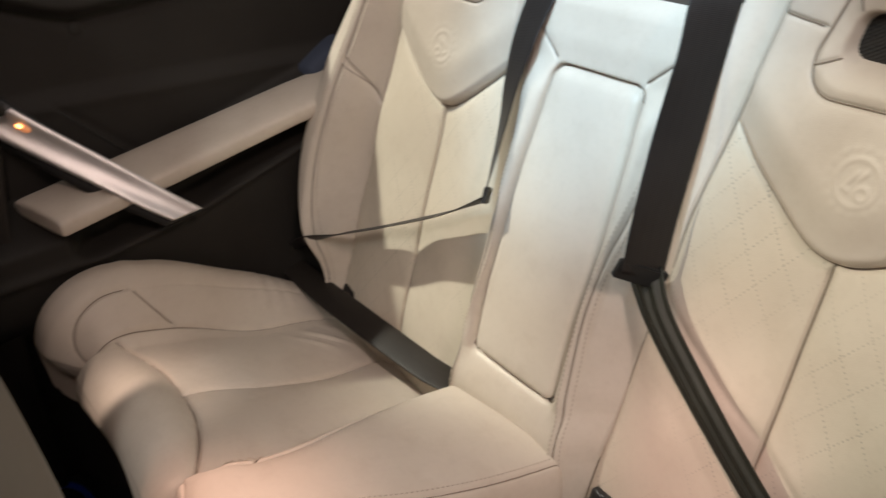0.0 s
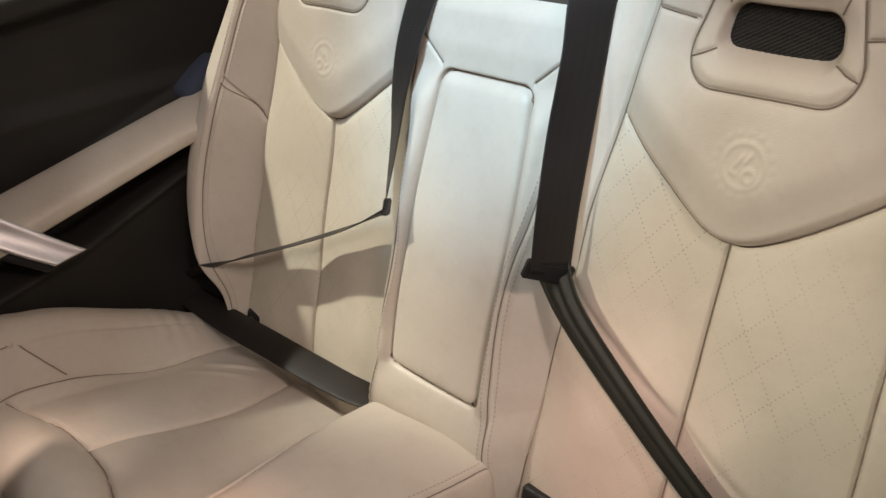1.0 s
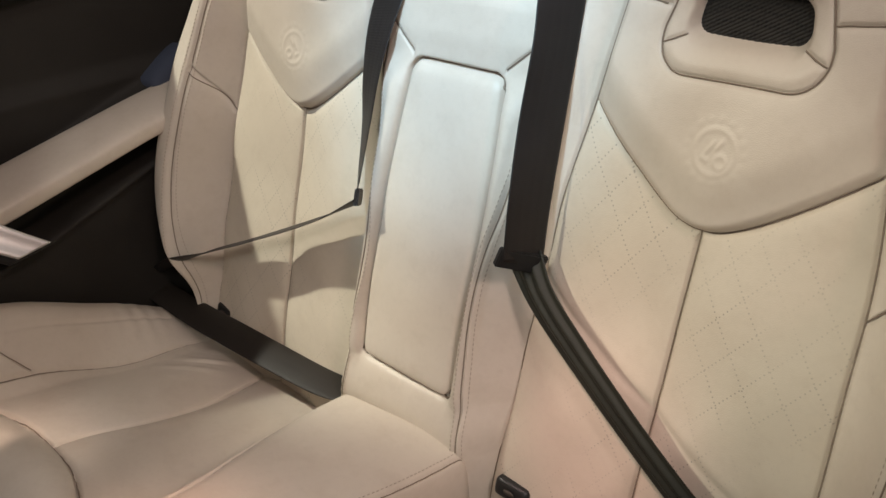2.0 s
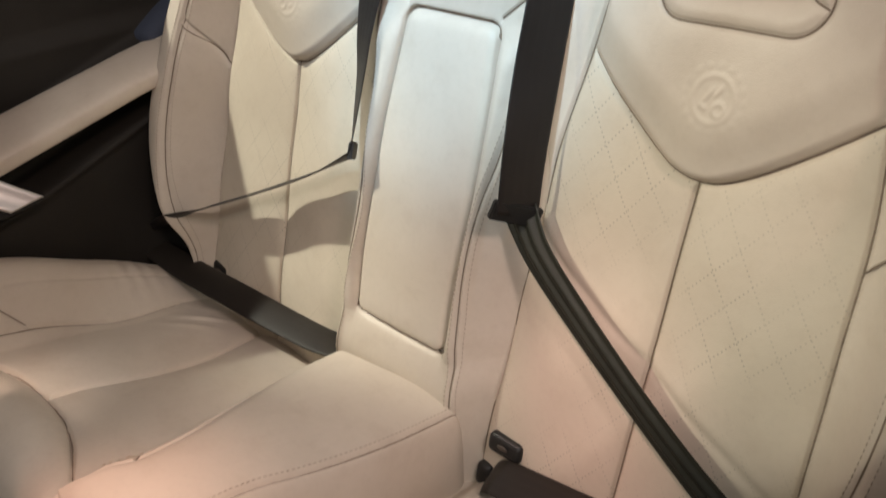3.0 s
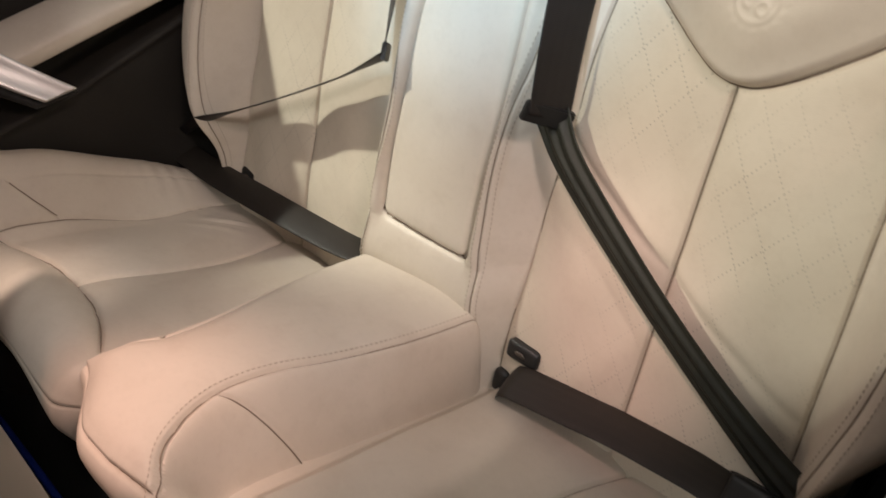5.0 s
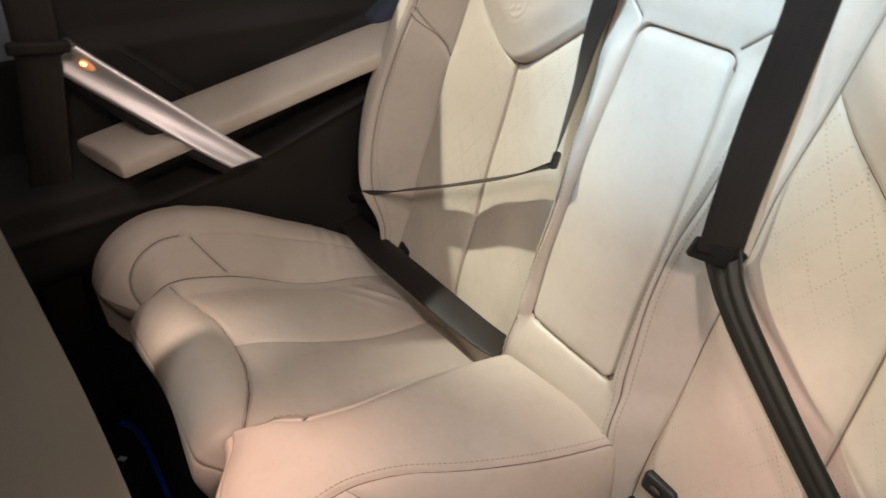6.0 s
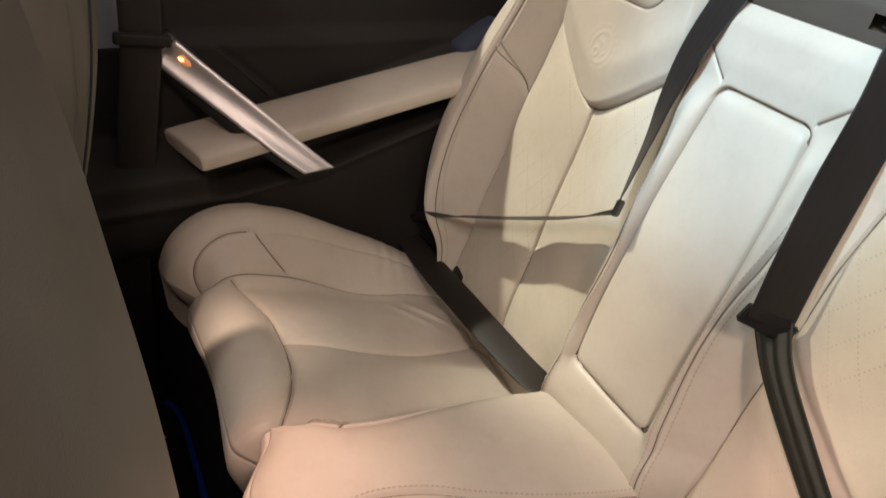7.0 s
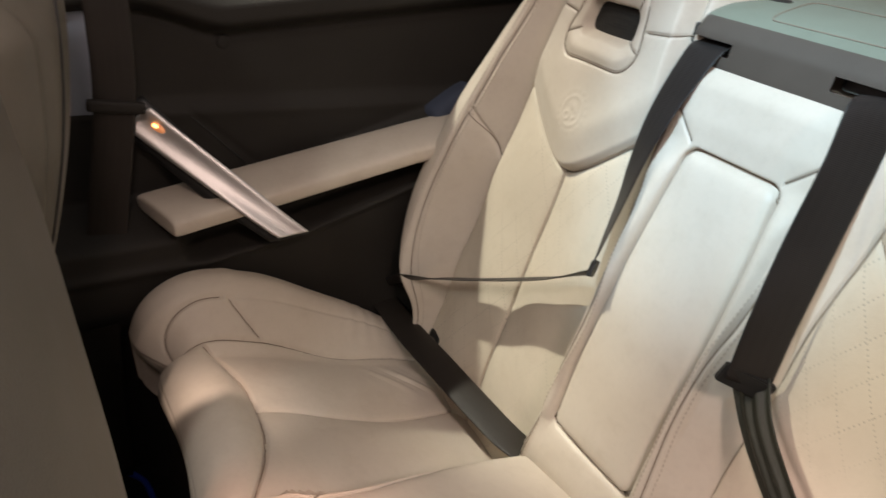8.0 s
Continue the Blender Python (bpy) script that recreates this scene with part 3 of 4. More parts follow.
    on = lambda px, ph: (px, sample(ux, vh, y, px, ph) - 0.0008, sample(ux, vh, z, px, ph))
    half = lambda ph: float(np.interp(ph, vh, pw[:, 0]))
    loop = [(-half(q), q) for q in np.linspace(0.322, 0.604, 24)]
    loop += [(-half(0.608) + 0.012 - 0.011 * math.cos(b), 0.606 + 0.011 * math.sin(b)) for b in np.linspace(0.2, 1.5, 6)] + [(q, 0.618) for q in np.linspace(-0.040, 0.040, 10)]
    loop += [(half(0.608) - 0.012 + 0.011 * math.sin(b), 0.606 + 0.011 * math.cos(b)) for b in np.linspace(0.1, 1.4, 6)] + [(half(q), q) for q in np.linspace(0.604, 0.322, 24)] + [(q, 0.3185) for q in np.linspace(0.060, -0.060, 14)]
    mid_at = lambda ph: float(np.interp(ph, vh, shift[:, 0]))
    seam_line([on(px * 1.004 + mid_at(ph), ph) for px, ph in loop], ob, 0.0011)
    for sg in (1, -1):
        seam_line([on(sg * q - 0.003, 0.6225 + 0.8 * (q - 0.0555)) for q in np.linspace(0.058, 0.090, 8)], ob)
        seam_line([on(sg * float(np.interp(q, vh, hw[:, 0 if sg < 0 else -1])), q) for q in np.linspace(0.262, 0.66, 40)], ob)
        for k in (-0.0045, 0.0055):
            pts = []
            for zz in np.linspace(0.262, 0.60, 24):
                i = int(np.argmin(np.abs(h[:, 0] - zz)))
                px = sg * (hw[i, 0 if sg < 0 else -1] + k)
                pts.append((px, float(np.interp(px, x[0], y[i])) - 0.0003, zz))
            stitches(pts, ob)
    block("core", (0.15, 0.05, 0.44), (0, 0.125, 0.44), M_BLACK, ob, "", (-24.3, 0, 0), 0.01)
    return ob


console()

# ---- rear seat cushions ----
SLOPE = math.atan(0.42)


def cushion_profile(s, y0, z0, flat, r, slope=SLOPE, under=0.10):
    """From the rear forward along the slope, over the front roll, and down. Gives y, z and the outward normal."""
    turn = math.pi / 2 + slope + under
    th = np.clip((s - flat) / r, 0, turn)
    ny, nz = np.sin(slope - th), np.cos(slope - th)
    run = np.clip(s, None, flat)
    past = np.clip(s - flat - r * turn, 0, None)
    y = y0 - run * math.cos(slope) + r * (ny - math.sin(slope)) + past * math.sin(under)
    z = z0 + run * math.sin(slope) + r * (nz - math.cos(slope)) - past * math.cos(under)
    return y, z, ny, nz


def cushion(side):
    xc = X0 + side * HALF
    ob = thing("rear_seat_cushion", "cream leather rear seat cushion with sewn panels and thigh bolster", "seat cushion", (xc, -0.2, 0.08), "rear seat cushions")
    nu, nv = 300, 500
    y0, r = 0.06, 0.045
    flat = (y0 + 0.308) / math.cos(SLOPE)
    total = flat + r * (math.pi / 2 + SLOPE + 0.1) + 0.22
    a = np.linspace(0.080, 0.515, nu)[None, :].repeat(nv, 0)
    s = np.linspace(0, total, nv)[:, None].repeat(nu, 1)
    y, z, ny, nz = cushion_profile(s, y0, 0.18 - 0.42 * y0, flat, r)
    front = step(s, flat - 0.02, flat + 0.10)
    yy = y0 - s * math.cos(SLOPE)            # along the unrolled top
    # thigh bolster
    hb = bend(yy, [-0.44, -0.36, -0.28, -0.14, 0.0, 0.06], [0.022, 0.060, 0.080, 0.058, 0.018, 0.0])
    seam_c = 0.256 + 0.004 * np.sin(yy * 14) + 0.012 * np.exp(-((yy + 0.25) / 0.05) ** 2) + 0.026 * step(yy, -0.15, 0.02)
    seam_m = 0.402 - 0.010 * np.exp(-((yy + 0.14) / 0.07) ** 2)
    up = hb * step(a, 0.375, 0.462) * (1 - front * 0.85)
    # front roll
    yf = -0.283 - 1.9 * (a - 0.265) ** 2
    df = yf - yy
    up = up + np.where(a < seam_m, 0.014 * np.sin(np.clip(df / 0.11, 0, 1) * np.pi) ** 0.8 * step(seam_m - a, 0, 0.02) * step(a, 0.10, 0.13), 0)
    # pillows
    up = up + np.where((df < 0) & (a < seam_m), 0.006 * np.sin(np.clip((a - 0.10) / (seam_c - 0.10), 0, 1) * np.pi) * (a < seam_c) + 0.006 * np.sin(np.clip((a - seam_c) / (seam_m - seam_c), 0, 1) * np.pi) * (a > seam_c), 0)
    sew = np.where(a < seam_m, seam(df * 0.92), 0)
    sew = np.maximum(sew, np.where(df < 0, seam(a - seam_c), 0))
    sew = np.maximum(sew, np.where(s < flat + 0.05, seam(a - seam_m), 0))
    diag = (yy + 0.246 + 1.45 * (a - seam_m)) * 0.57
    oval = (np.sqrt(((a - 0.392) / 0.042) ** 2 + ((yy + 0.300) / 0.062) ** 2) - 1) * 0.050
    arc_in = (a > seam_m) & (a < 0.472)
    sew = np.maximum(sew, np.where(arc_in & (a < 0.434), seam(diag), 0))
    sew = np.maximum(sew, np.where((a > seam_m) & (yy < -0.298), 0.8 * seam(oval), 0))
    sew = np.maximum(sew, np.where((yy > -0.308) & (yy < -0.03), 0.35 * seam(a - 0.434 - 0.03 * (yy + 0.300)), 0))
    up = up - 0.016 * np.exp(-((a - seam_m) / 0.014) ** 2) * step(-yy, 0.29, 0.40)
    face = s - (flat + 0.066)
    sew = np.maximum(sew, 0.5 * seam(face)) - bump_line(face + 0.004, 0.0010, 0.004)
    up = up + 0.021 * step(a, 0.405, 0.44) * step(s, flat - 0.04, flat + 0.05) * (1 - step(s, flat + 0.10, flat + 0.22) * 0.5)
    up = up - 0.014 * (1 - step(a, 0.098, 0.120))
    # wrinkles near the crease
    wr = np.exp(-((a - 0.350) / 0.035) ** 2 - ((yy + 0.065) / 0.035) ** 2)
    fold = (yy * 0.8 + (a - 0.35) * 0.55) * 210 + 1.1 * np.sin(a * 61 + yy * 23)
    up = up + 0.0026 * wr * np.maximum(np.sin(fold), -0.35) * (0.7 + 0.3 * np.sin(yy * 47 + a * 90))
    wr2 = np.exp(-((a - 0.45) / 0.03) ** 2 - ((yy + 0.10) / 0.035) ** 2)
    up = up + 0.0009 * wr2 * np.sin(yy * 300)
    up = up + 0.0016 * np.sin(25 * a + 19 * yy) * np.sin(21 * yy - 7 * a + side)
    h = up - sew
    y2, z2 = y + h * ny, z + h * nz
    z2 = z2 - 0.10 * np.clip((a - 0.470) / 0.045, 0, 1) ** 2
    # the bolster turns in under its front edge
    y2 = y2 + step(a, 0.392, 0.425) * 0.95 * np.clip(s - flat - 0.062, 0, None)
    c = lambda q: (q[:-1, :-1] + q[1:, 1:]) / 2
    ca, cf, cc, cm, cd, cface = map(c, (a, df, seam_c, seam_m, diag, face))
    region = np.where(ca < cc, 1, 2)
    region[(cf > 0)] = 3
    region[ca > cm] = 4
    region[(ca > cm) & (cd < 0) & (c(oval) < 0)] = 5
    region[cface > 0] = 6
    names = {1: ("inner_panel", M_LEATHER, ""), 2: ("outer_panel", M_LEATHER, "leather panel with wrinkles near the crease"), 3: ("front_roll", M_LEATHER, ""),
             4: ("thigh_bolster", M_LEATHER, ""), 5: ("bolster_front", M_LEATHER, ""), 6: ("front_face", M_LEATHER, "")}
    sheet(ob, X0 + side * a, y2, z2, region, names, flip=side > 0, u=a, v=s)
    ua, vs = a[0], s[:, 0]
    on = lambda pa, ps: (X0 + side * pa, sample(ua, vs, y2, pa, ps), sample(ua, vs, z2, pa, ps) + 0.0008)
    run = lambda py: (y0 - py) / math.cos(SLOPE)
    sm = lambda ps: float(np.interp(ps, vs, seam_m[:, 0]))
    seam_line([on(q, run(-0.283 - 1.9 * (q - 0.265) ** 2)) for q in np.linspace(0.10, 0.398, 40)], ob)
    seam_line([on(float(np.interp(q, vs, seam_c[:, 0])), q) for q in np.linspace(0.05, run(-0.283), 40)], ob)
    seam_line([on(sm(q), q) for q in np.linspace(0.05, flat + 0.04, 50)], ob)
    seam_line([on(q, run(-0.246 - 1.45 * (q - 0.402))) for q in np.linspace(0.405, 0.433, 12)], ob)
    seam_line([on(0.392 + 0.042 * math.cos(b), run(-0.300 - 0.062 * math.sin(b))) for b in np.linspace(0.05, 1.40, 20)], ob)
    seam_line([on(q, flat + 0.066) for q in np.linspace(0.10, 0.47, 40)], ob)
    return ob


cushion(-1)
cushion(1)


def tunnel():
    ob = thing("middle_cushion", "cream leather middle cushion bridging the two rear seats", "seat cushion", (X0, -0.2, 0.1))
    nu, nv = 270, 460
    line = spline([(0.03, 0.258), (-0.05, 0.286), (-0.157, 0.322), (-0.23, 0.348), (-0.29, 0.366), (-0.335, 0.371), (-0.364, 0.364), (-0.382, 0.343), (-0.382, 0.320), (-0.356, 0.25), (-0.285, 0.07)], nv)
    run = np.concatenate([[0], np.cumsum(np.linalg.norm(np.diff(line, axis=0), axis=1))])
    even = np.linspace(0, run[-1], nv)
    line = np.stack([np.interp(even, run, line[:, 0]), np.interp(even, run, line[:, 1])], -1)
    head = np.gradient(line, axis=0)
    head /= np.linalg.norm(head, axis=1)[:, None]
    x = np.linspace(-0.165, 0.165, nu)[None, :].repeat(nv, 0)
    a = np.abs(x)
    wide = lambda q: q[:, None].repeat(nu, 1)
    s, y, z, ny, nz = wide(even), wide(line[:, 0]), wide(line[:, 1]), wide(head[:, 1]), wide(-head[:, 0])
    flat = float(np.interp(0.335, -line[:, 0][:int(nv * 0.6)], even[:int(nv * 0.6)]))
    yy = 0.03 - s * 0.925
    hw = bend(-yy, [-0.03, 0.017, 0.125, 0.18, 0.222, 0.25, 0.278, 0.312, 0.337, 0.352, 0.375, 0.60], [0.085, 0.082, 0.0725, 0.059, 0.0475, 0.0445, 0.0455, 0.0565, 0.073, 0.093, 0.106, 0.110])
    foot = bend(-yy, [-0.03, 0.0, 0.123, 0.236, 0.332, 0.375, 0.60], [0.099, 0.098, 0.0945, 0.087, 0.091, 0.103, 0.118])
    narrow = 1 - 0.30 * step(-yy, 0.29, 0.36) * (x < 0)
    hw, foot = hw * narrow, foot * narrow
    foot = np.maximum(foot, hw + 0.010)
    deep = bend(-yy, [-0.03, 0.0, 0.152, 0.275, 0.337, 0.36, 0.42, 0.60], [0.085, 0.085, 0.083, 0.074, 0.054, 0.040, 0.030, 0.030])
    t = np.clip((a - hw) / (foot - hw), 0, 2)
    h = -deep * np.where(t < 1, t ** 1.7, 1 + (t - 1) * (2.2 - 1.3 * step(-yy, 0.17, 0.25)))
    h = h + 0.006 * (1 - (np.clip(a / hw, 0, 1)) ** 2)
    # sag of the waist and the puffed front
    h = h + 0.006 * np.exp(-((yy + 0.36) / 0.05) ** 2) * (a < hw)
    sew = seam(a - hw)
    lip = s - (flat + 0.040 - 0.12 * np.clip(a - 0.04, 0, None))
    sew = np.maximum(sew, np.where(a < hw, seam(lip), 0)) - np.where(a < hw, bump_line(lip + 0.004, 0.0015, 0.003), 0)
    # rounded rear end, tucked against the console
    h = h - 0.018 * np.clip((y + 0.034 - 0.011 * step(x, -0.05, 0.06)) / 0.013, 0, 1.8) ** 2
    dg = (yy + 0.276 - 0.064 * np.clip(t, 0, 1) ** 1.24) * 0.8
    sew = np.maximum(sew, np.where(a > hw, seam(dg), 0))
    h = h - sew + 0.0012 * np.sin(31 * x + 17 * yy) * np.sin(23 * yy - 8 * x)
    y2, z2 = y + h * ny, z + h * nz
    y2 = y2 + 0.030 * step(-x, -0.01, 0.060) * step(s, flat - 0.07, flat + 0.03) + (0.035 + 0.045 * step(-x, -0.03, 0.05)) * step(s, flat + 0.04, flat + 0.15)
    c = lambda q: (q[:-1, :-1] + q[1:, 1:]) / 2
    cx, ca, chw, clip_, cdg = map(c, (x, a, hw, lip, dg))
    region = np.ones((nv - 1, nu - 1), int)
    region[(ca < chw) & (clip_ > 0)] = 2
    under = (c(t) > 1.25) & ((cx < 0) | (c(s) > flat - 0.10))
    for k, sg in ((3, 1), (5, -1)):
        region[(ca > chw) & (cx * sg > 0) & (cdg > 0)] = k
        region[(ca > chw) & (cx * sg > 0) & (cdg <= 0)] = k + 1
    region[under] = 0
    names = {1: ("top_panel", M_LEATHER, ""), 2: ("front_face", M_LEATHER, ""), 3: ("side_panel", M_LEATHER, ""), 4: ("front_wing", M_LEATHER, ""),
             5: ("side_panel", M_LEATHER, ""), 6: ("front_wing", M_LEATHER, "")}
    sheet(ob, X0 + x, y2, z2, region, names, flip=True, u=x, v=s)
    ux, vs = x[0], s[:, 0]
    on = lambda px, ps: (X0 + px, sample(ux, vs, y2, px, ps), sample(ux, vs, z2, px, ps) + 0.0008)
    wide_at = lambda sg, ps: float(np.interp(ps, vs, hw[:, 0 if sg < 0 else -1]))
    for sg in (1, -1):
        seam_line([on(sg * wide_at(sg, q), q) for q in np.linspace(0.04, flat + 0.12, 70)], ob)
        lower = [(q, (0.03 + 0.276 - 0.064 * ((q - 0.0455) / 0.0455) ** 1.24) / 0.925) for q in np.linspace(0.047, 0.091, 16)]
        seam_line([on(sg * q, ps) for q, ps in lower], ob)
    seam_line([on(q, flat + 0.040 - 0.12 * max(0, abs(q) - 0.04)) for q in np.linspace(-0.058, 0.094, 44)], ob)
    for sg in (1,):
        pts = []
        for k in np.linspace(0.05, flat + 0.10, 70):
            i = int(np.argmin(np.abs(s[:, 0] - k)))
            px = sg * (hw[i, -1] - 0.0055)
            pts.append((X0 + px, float(np.interp(px, x[0], y2[i])), float(np.interp(px, x[0], z2[i])) + 0.0003))
        stitches(pts, ob)
    return ob


tunnel()

# ---- rear belts ----


def belt_slide(at, across, along, parent, size):
    a, b = Vector(across).normalized(), Vector(along).normalized()
    n = a.cross(b).normalized()
    b = n.cross(a)
    bm = bmesh.new()
    bmesh.ops.create_cube(bm, size=1.0)
    bmesh.ops.scale(bm, vec=size, verts=bm.verts)
    bmesh.ops.bevel(bm, geom=bm.edges[:], offset=0.0013, segments=2, affect="EDGES")
    bmesh.ops.transform(bm, matrix=Matrix.Translation(at) @ Matrix((a, b, n)).transposed().to_4x4(), verts=bm.verts)
    return part("slide", bm, M_BLACK, parent, "black plastic belt slide", smooth=False)


def rear_belt(label, shoulder, diagonal, lap, slide_at, slide_turn, slide_size, buckle_at, crevice, folded):
    belt = thing("seat_belt", label, "seat belt", slide_at, "rear seat belts")
    ribbon("shoulder_strap", shoulder, 0.047, M_BELT, belt, "", n=70)
    ribbon("diagonal_strap", diagonal, 0.047 - folded, M_OLIVE if folded else M_BELT, belt, "", n=90, cup=0.001 + 0.2 * folded, ridge=0.12 * folded)
    belt_slide(slide_at, slide_turn, Vector(diagonal[0][0]) - Vector(shoulder[-2][0]), belt, slide_size)
    ribbon("lap_strap", lap, 0.042, M_LAP, belt, "", n=70, cup=0.0015)
    block("buckle", (0.040, 0.014, 0.026), buckle_at, M_BLACK, belt, "black plastic buckle", (-40, 0, 0), 0.005)
    # black block added as the shade in the crevice at the strap's end
    block("crevice_block", (0.020, 0.026, 0.028), crevice, M_BLACK, belt, "", (-22, 0, 0), 0.008)
    return belt


rear_belt("black woven rear seat belt hanging slack across the cream seat",
          [((0.090, 0.215, 0.698), (0.8, 0.6, 0)), ((0.107, 0.160, 0.705), (0.5, 0.85, -0.2)), ((0.113, 0.134, 0.659), (0.38, 0.85, -0.36)), ((0.115, 0.105, 0.592), (0.42, 0.82, -0.39)), ((0.119, 0.079, 0.532), (0.36, 0.84, -0.42)), ((0.121, 0.062, 0.478), (0.32, 0.85, -0.44))],
          [((0.115, 0.0725, 0.475), (0.60, 0.30, 0.45)), ((0.142, 0.058, 0.448), (0.61, 0.14, 0.68)), ((0.187, 0.044, 0.416), (0.62, 0.06, 0.74)), ((0.263, 0.025, 0.365), (0.63, -0.03, 0.78)), ((0.334, 0.0085, 0.324), (0.63, -0.01, 0.78)), ((0.398, -0.004, 0.292), (0.58, 0.20, 0.77)), ((0.453, -0.013, 0.270), (0.50, 0.40, 0.76)), ((0.500, -0.022, 0.250), (0.45, 0.40, 0.80))],
          [((0.128, -0.018, 0.192), (-0.10, 0.97, 0.2)), ((0.138, -0.028, 0.214), (-0.10, 0.97, 0.2)), ((0.150, -0.031, 0.227), (-0.05, 0.98, 0.2)), ((0.168, -0.030, 0.231), (-0.05, 0.98, 0.2)), ((0.233, -0.0265, 0.241), (-0.07, 0.99, 0.11)), ((0.270, -0.0243, 0.2467), (-0.14, 0.98, 0.05)), ((0.318, -0.0226, 0.251), (-0.16, 0.98, 0.02)), ((0.357, -0.0217, 0.2535), (-0.2, 0.97, 0.0)), ((0.400, -0.0215, 0.250), (-0.28, 0.95, -0.06)), ((0.450, -0.026, 0.232), (-0.28, 0.95, -0.1))],
          (0.119, 0.062, 0.480), (0.45, 0.75, -0.46), (0.051, 0.019, 0.007), (0.398, -0.022, 0.262), (0.121, -0.010, 0.190), 0.011)
rear_belt("black woven rear seat belt pulled taut across the cream seat",
          [((-0.100, 0.215, 0.708), (-1, 0, 0)), ((-0.101, 0.186, 0.705), (-1, -0.05, -0.05)), ((-0.102, 0.168, 0.690), (-0.99, 0.05, -0.05)), ((-0.106, 0.136, 0.641), (-0.97, 0.15, -0.20)), ((-0.110, 0.116, 0.592), (-0.89, 0.28, -0.36)), ((-0.109, 0.099, 0.549), (-0.82, 0.45, -0.35)), ((-0.104, 0.073, 0.500), (-0.73, 0.51, -0.46)), ((-0.100, 0.058, 0.476), (-0.62, 0.60, -0.53))],
          [((-0.098, 0.056, 0.476), (-0.61, 0.52, -0.60)), ((-0.164, 0.040, 0.438), (-0.75, 0.485, -0.45)), ((-0.261, 0.021, 0.390), (-0.775, 0.444, -0.45)), ((-0.356, 0.003, 0.346), (-0.78, 0.394, -0.48)), ((-0.440, -0.022, 0.308), (-0.64, 0.22, -0.73)), ((-0.500, -0.020, 0.270), (-0.64, 0.22, -0.73))],
          [((-0.57, -0.026, 0.262), (-0.45, 0.86, 0.1)), ((-0.500, -0.027, 0.247), (-0.40, 0.90, 0.12)), ((-0.400, -0.026, 0.242), (-0.30, 0.93, 0.20)), ((-0.300, -0.024, 0.2455), (-0.32, 0.92, 0.22)), ((-0.200, -0.022, 0.250), (-0.38, 0.90, 0.16)), ((-0.135, -0.020, 0.254), (-0.45, 0.88, 0.08)), ((-0.100, -0.010, 0.250), (-0.55, 0.83, -0.05))],
          (-0.099, 0.062, 0.480), (-0.60, 0.62, -0.50), (0.040, 0.019, 0.005), (-0.118, 0.010, 0.215), (-0.102, 0.010, 0.210), 0.0)

# ---- parcel shelf ----


def parcel_shelf():
    ob = thing("parcel_shelf", "grey plastic parcel shelf behind the rear seats", "shelf", (X0, 0.4, 0.7), kind="structure")
    nu, nv = 200, 90
    x = np.linspace(-0.56, 0.56, nu)[None, :].repeat(nv, 0)
    t = np.linspace(0, 1, nv)[:, None].repeat(nu, 1)
    y = np.interp(t, [0, 0.12, 0.26, 0.36, 0.46, 1.0], [0.172, 0.174, 0.182, 0.196, 0.225, 0.80])
    z = np.interp(t, [0, 0.12, 0.26, 0.36, 0.46, 1.0], [0.660, 0.690, 0.716, 0.730, 0.738, 0.750])
    for _ in range(4):
        y[1:-1] = (y[:-2] + 2 * y[1:-1] + y[2:]) / 4
        z[1:-1] = (z[:-2] + 2 * z[1:-1] + z[2:]) / 4
    y = y + 0.075 * step(np.abs(x - X0), 0.134, 0.152)
    c = lambda q: (q[:-1, :-1] + q[1:, 1:]) / 2
    region = np.ones((nv - 1, nu - 1), int)
    region[c(y) > 0.196] = 2
    hole = ((np.abs(c(x) + 0.104) < 0.034) | (np.abs(c(x) - 0.082) < 0.036)) & (np.abs(c(z) - 0.706) < 0.0065) & (c(y) < 0.2)
    region[hole] = 0
    region[(np.abs(c(x) - X0) > 0.126) & (c(z) < 0.700)] = 0
    region[(c(x) - X0 > 0.112) & (c(y) < 0.24)] = 0
    sheet(ob, x, y, z, region, {1: ("front_band", M_BAND, "rounded front edge, toned darker for shade"), 2: ("top", M_SHELF, "")})
    for at, size in ((-0.104, 0.071), (0.083, 0.070)):
        block("belt_slot", (size, 0.018, 0.022), (at, 0.2005, 0.7065), M_BLACK, ob, "black belt slot", (-20, 0, 0), 0.004)
    # outline of a cover in the shelf
    rim = [(0.100, 0.2135), (0.020, 0.2125), (-0.045, 0.2115), (-0.056, 0.213), (-0.062, 0.226), (-0.0745, 0.274), (-0.073, 0.288), (-0.060, 0.293), (0.020, 0.294), (0.100, 0.2945)]
    seam_line([(px, py, float(np.interp(py, y[:, nu // 2], z[:, nu // 2])) + 0.0004) for px, py in rim], ob)
    return ob


parcel_shelf()

# ---- side trims with armrest, left and right ----


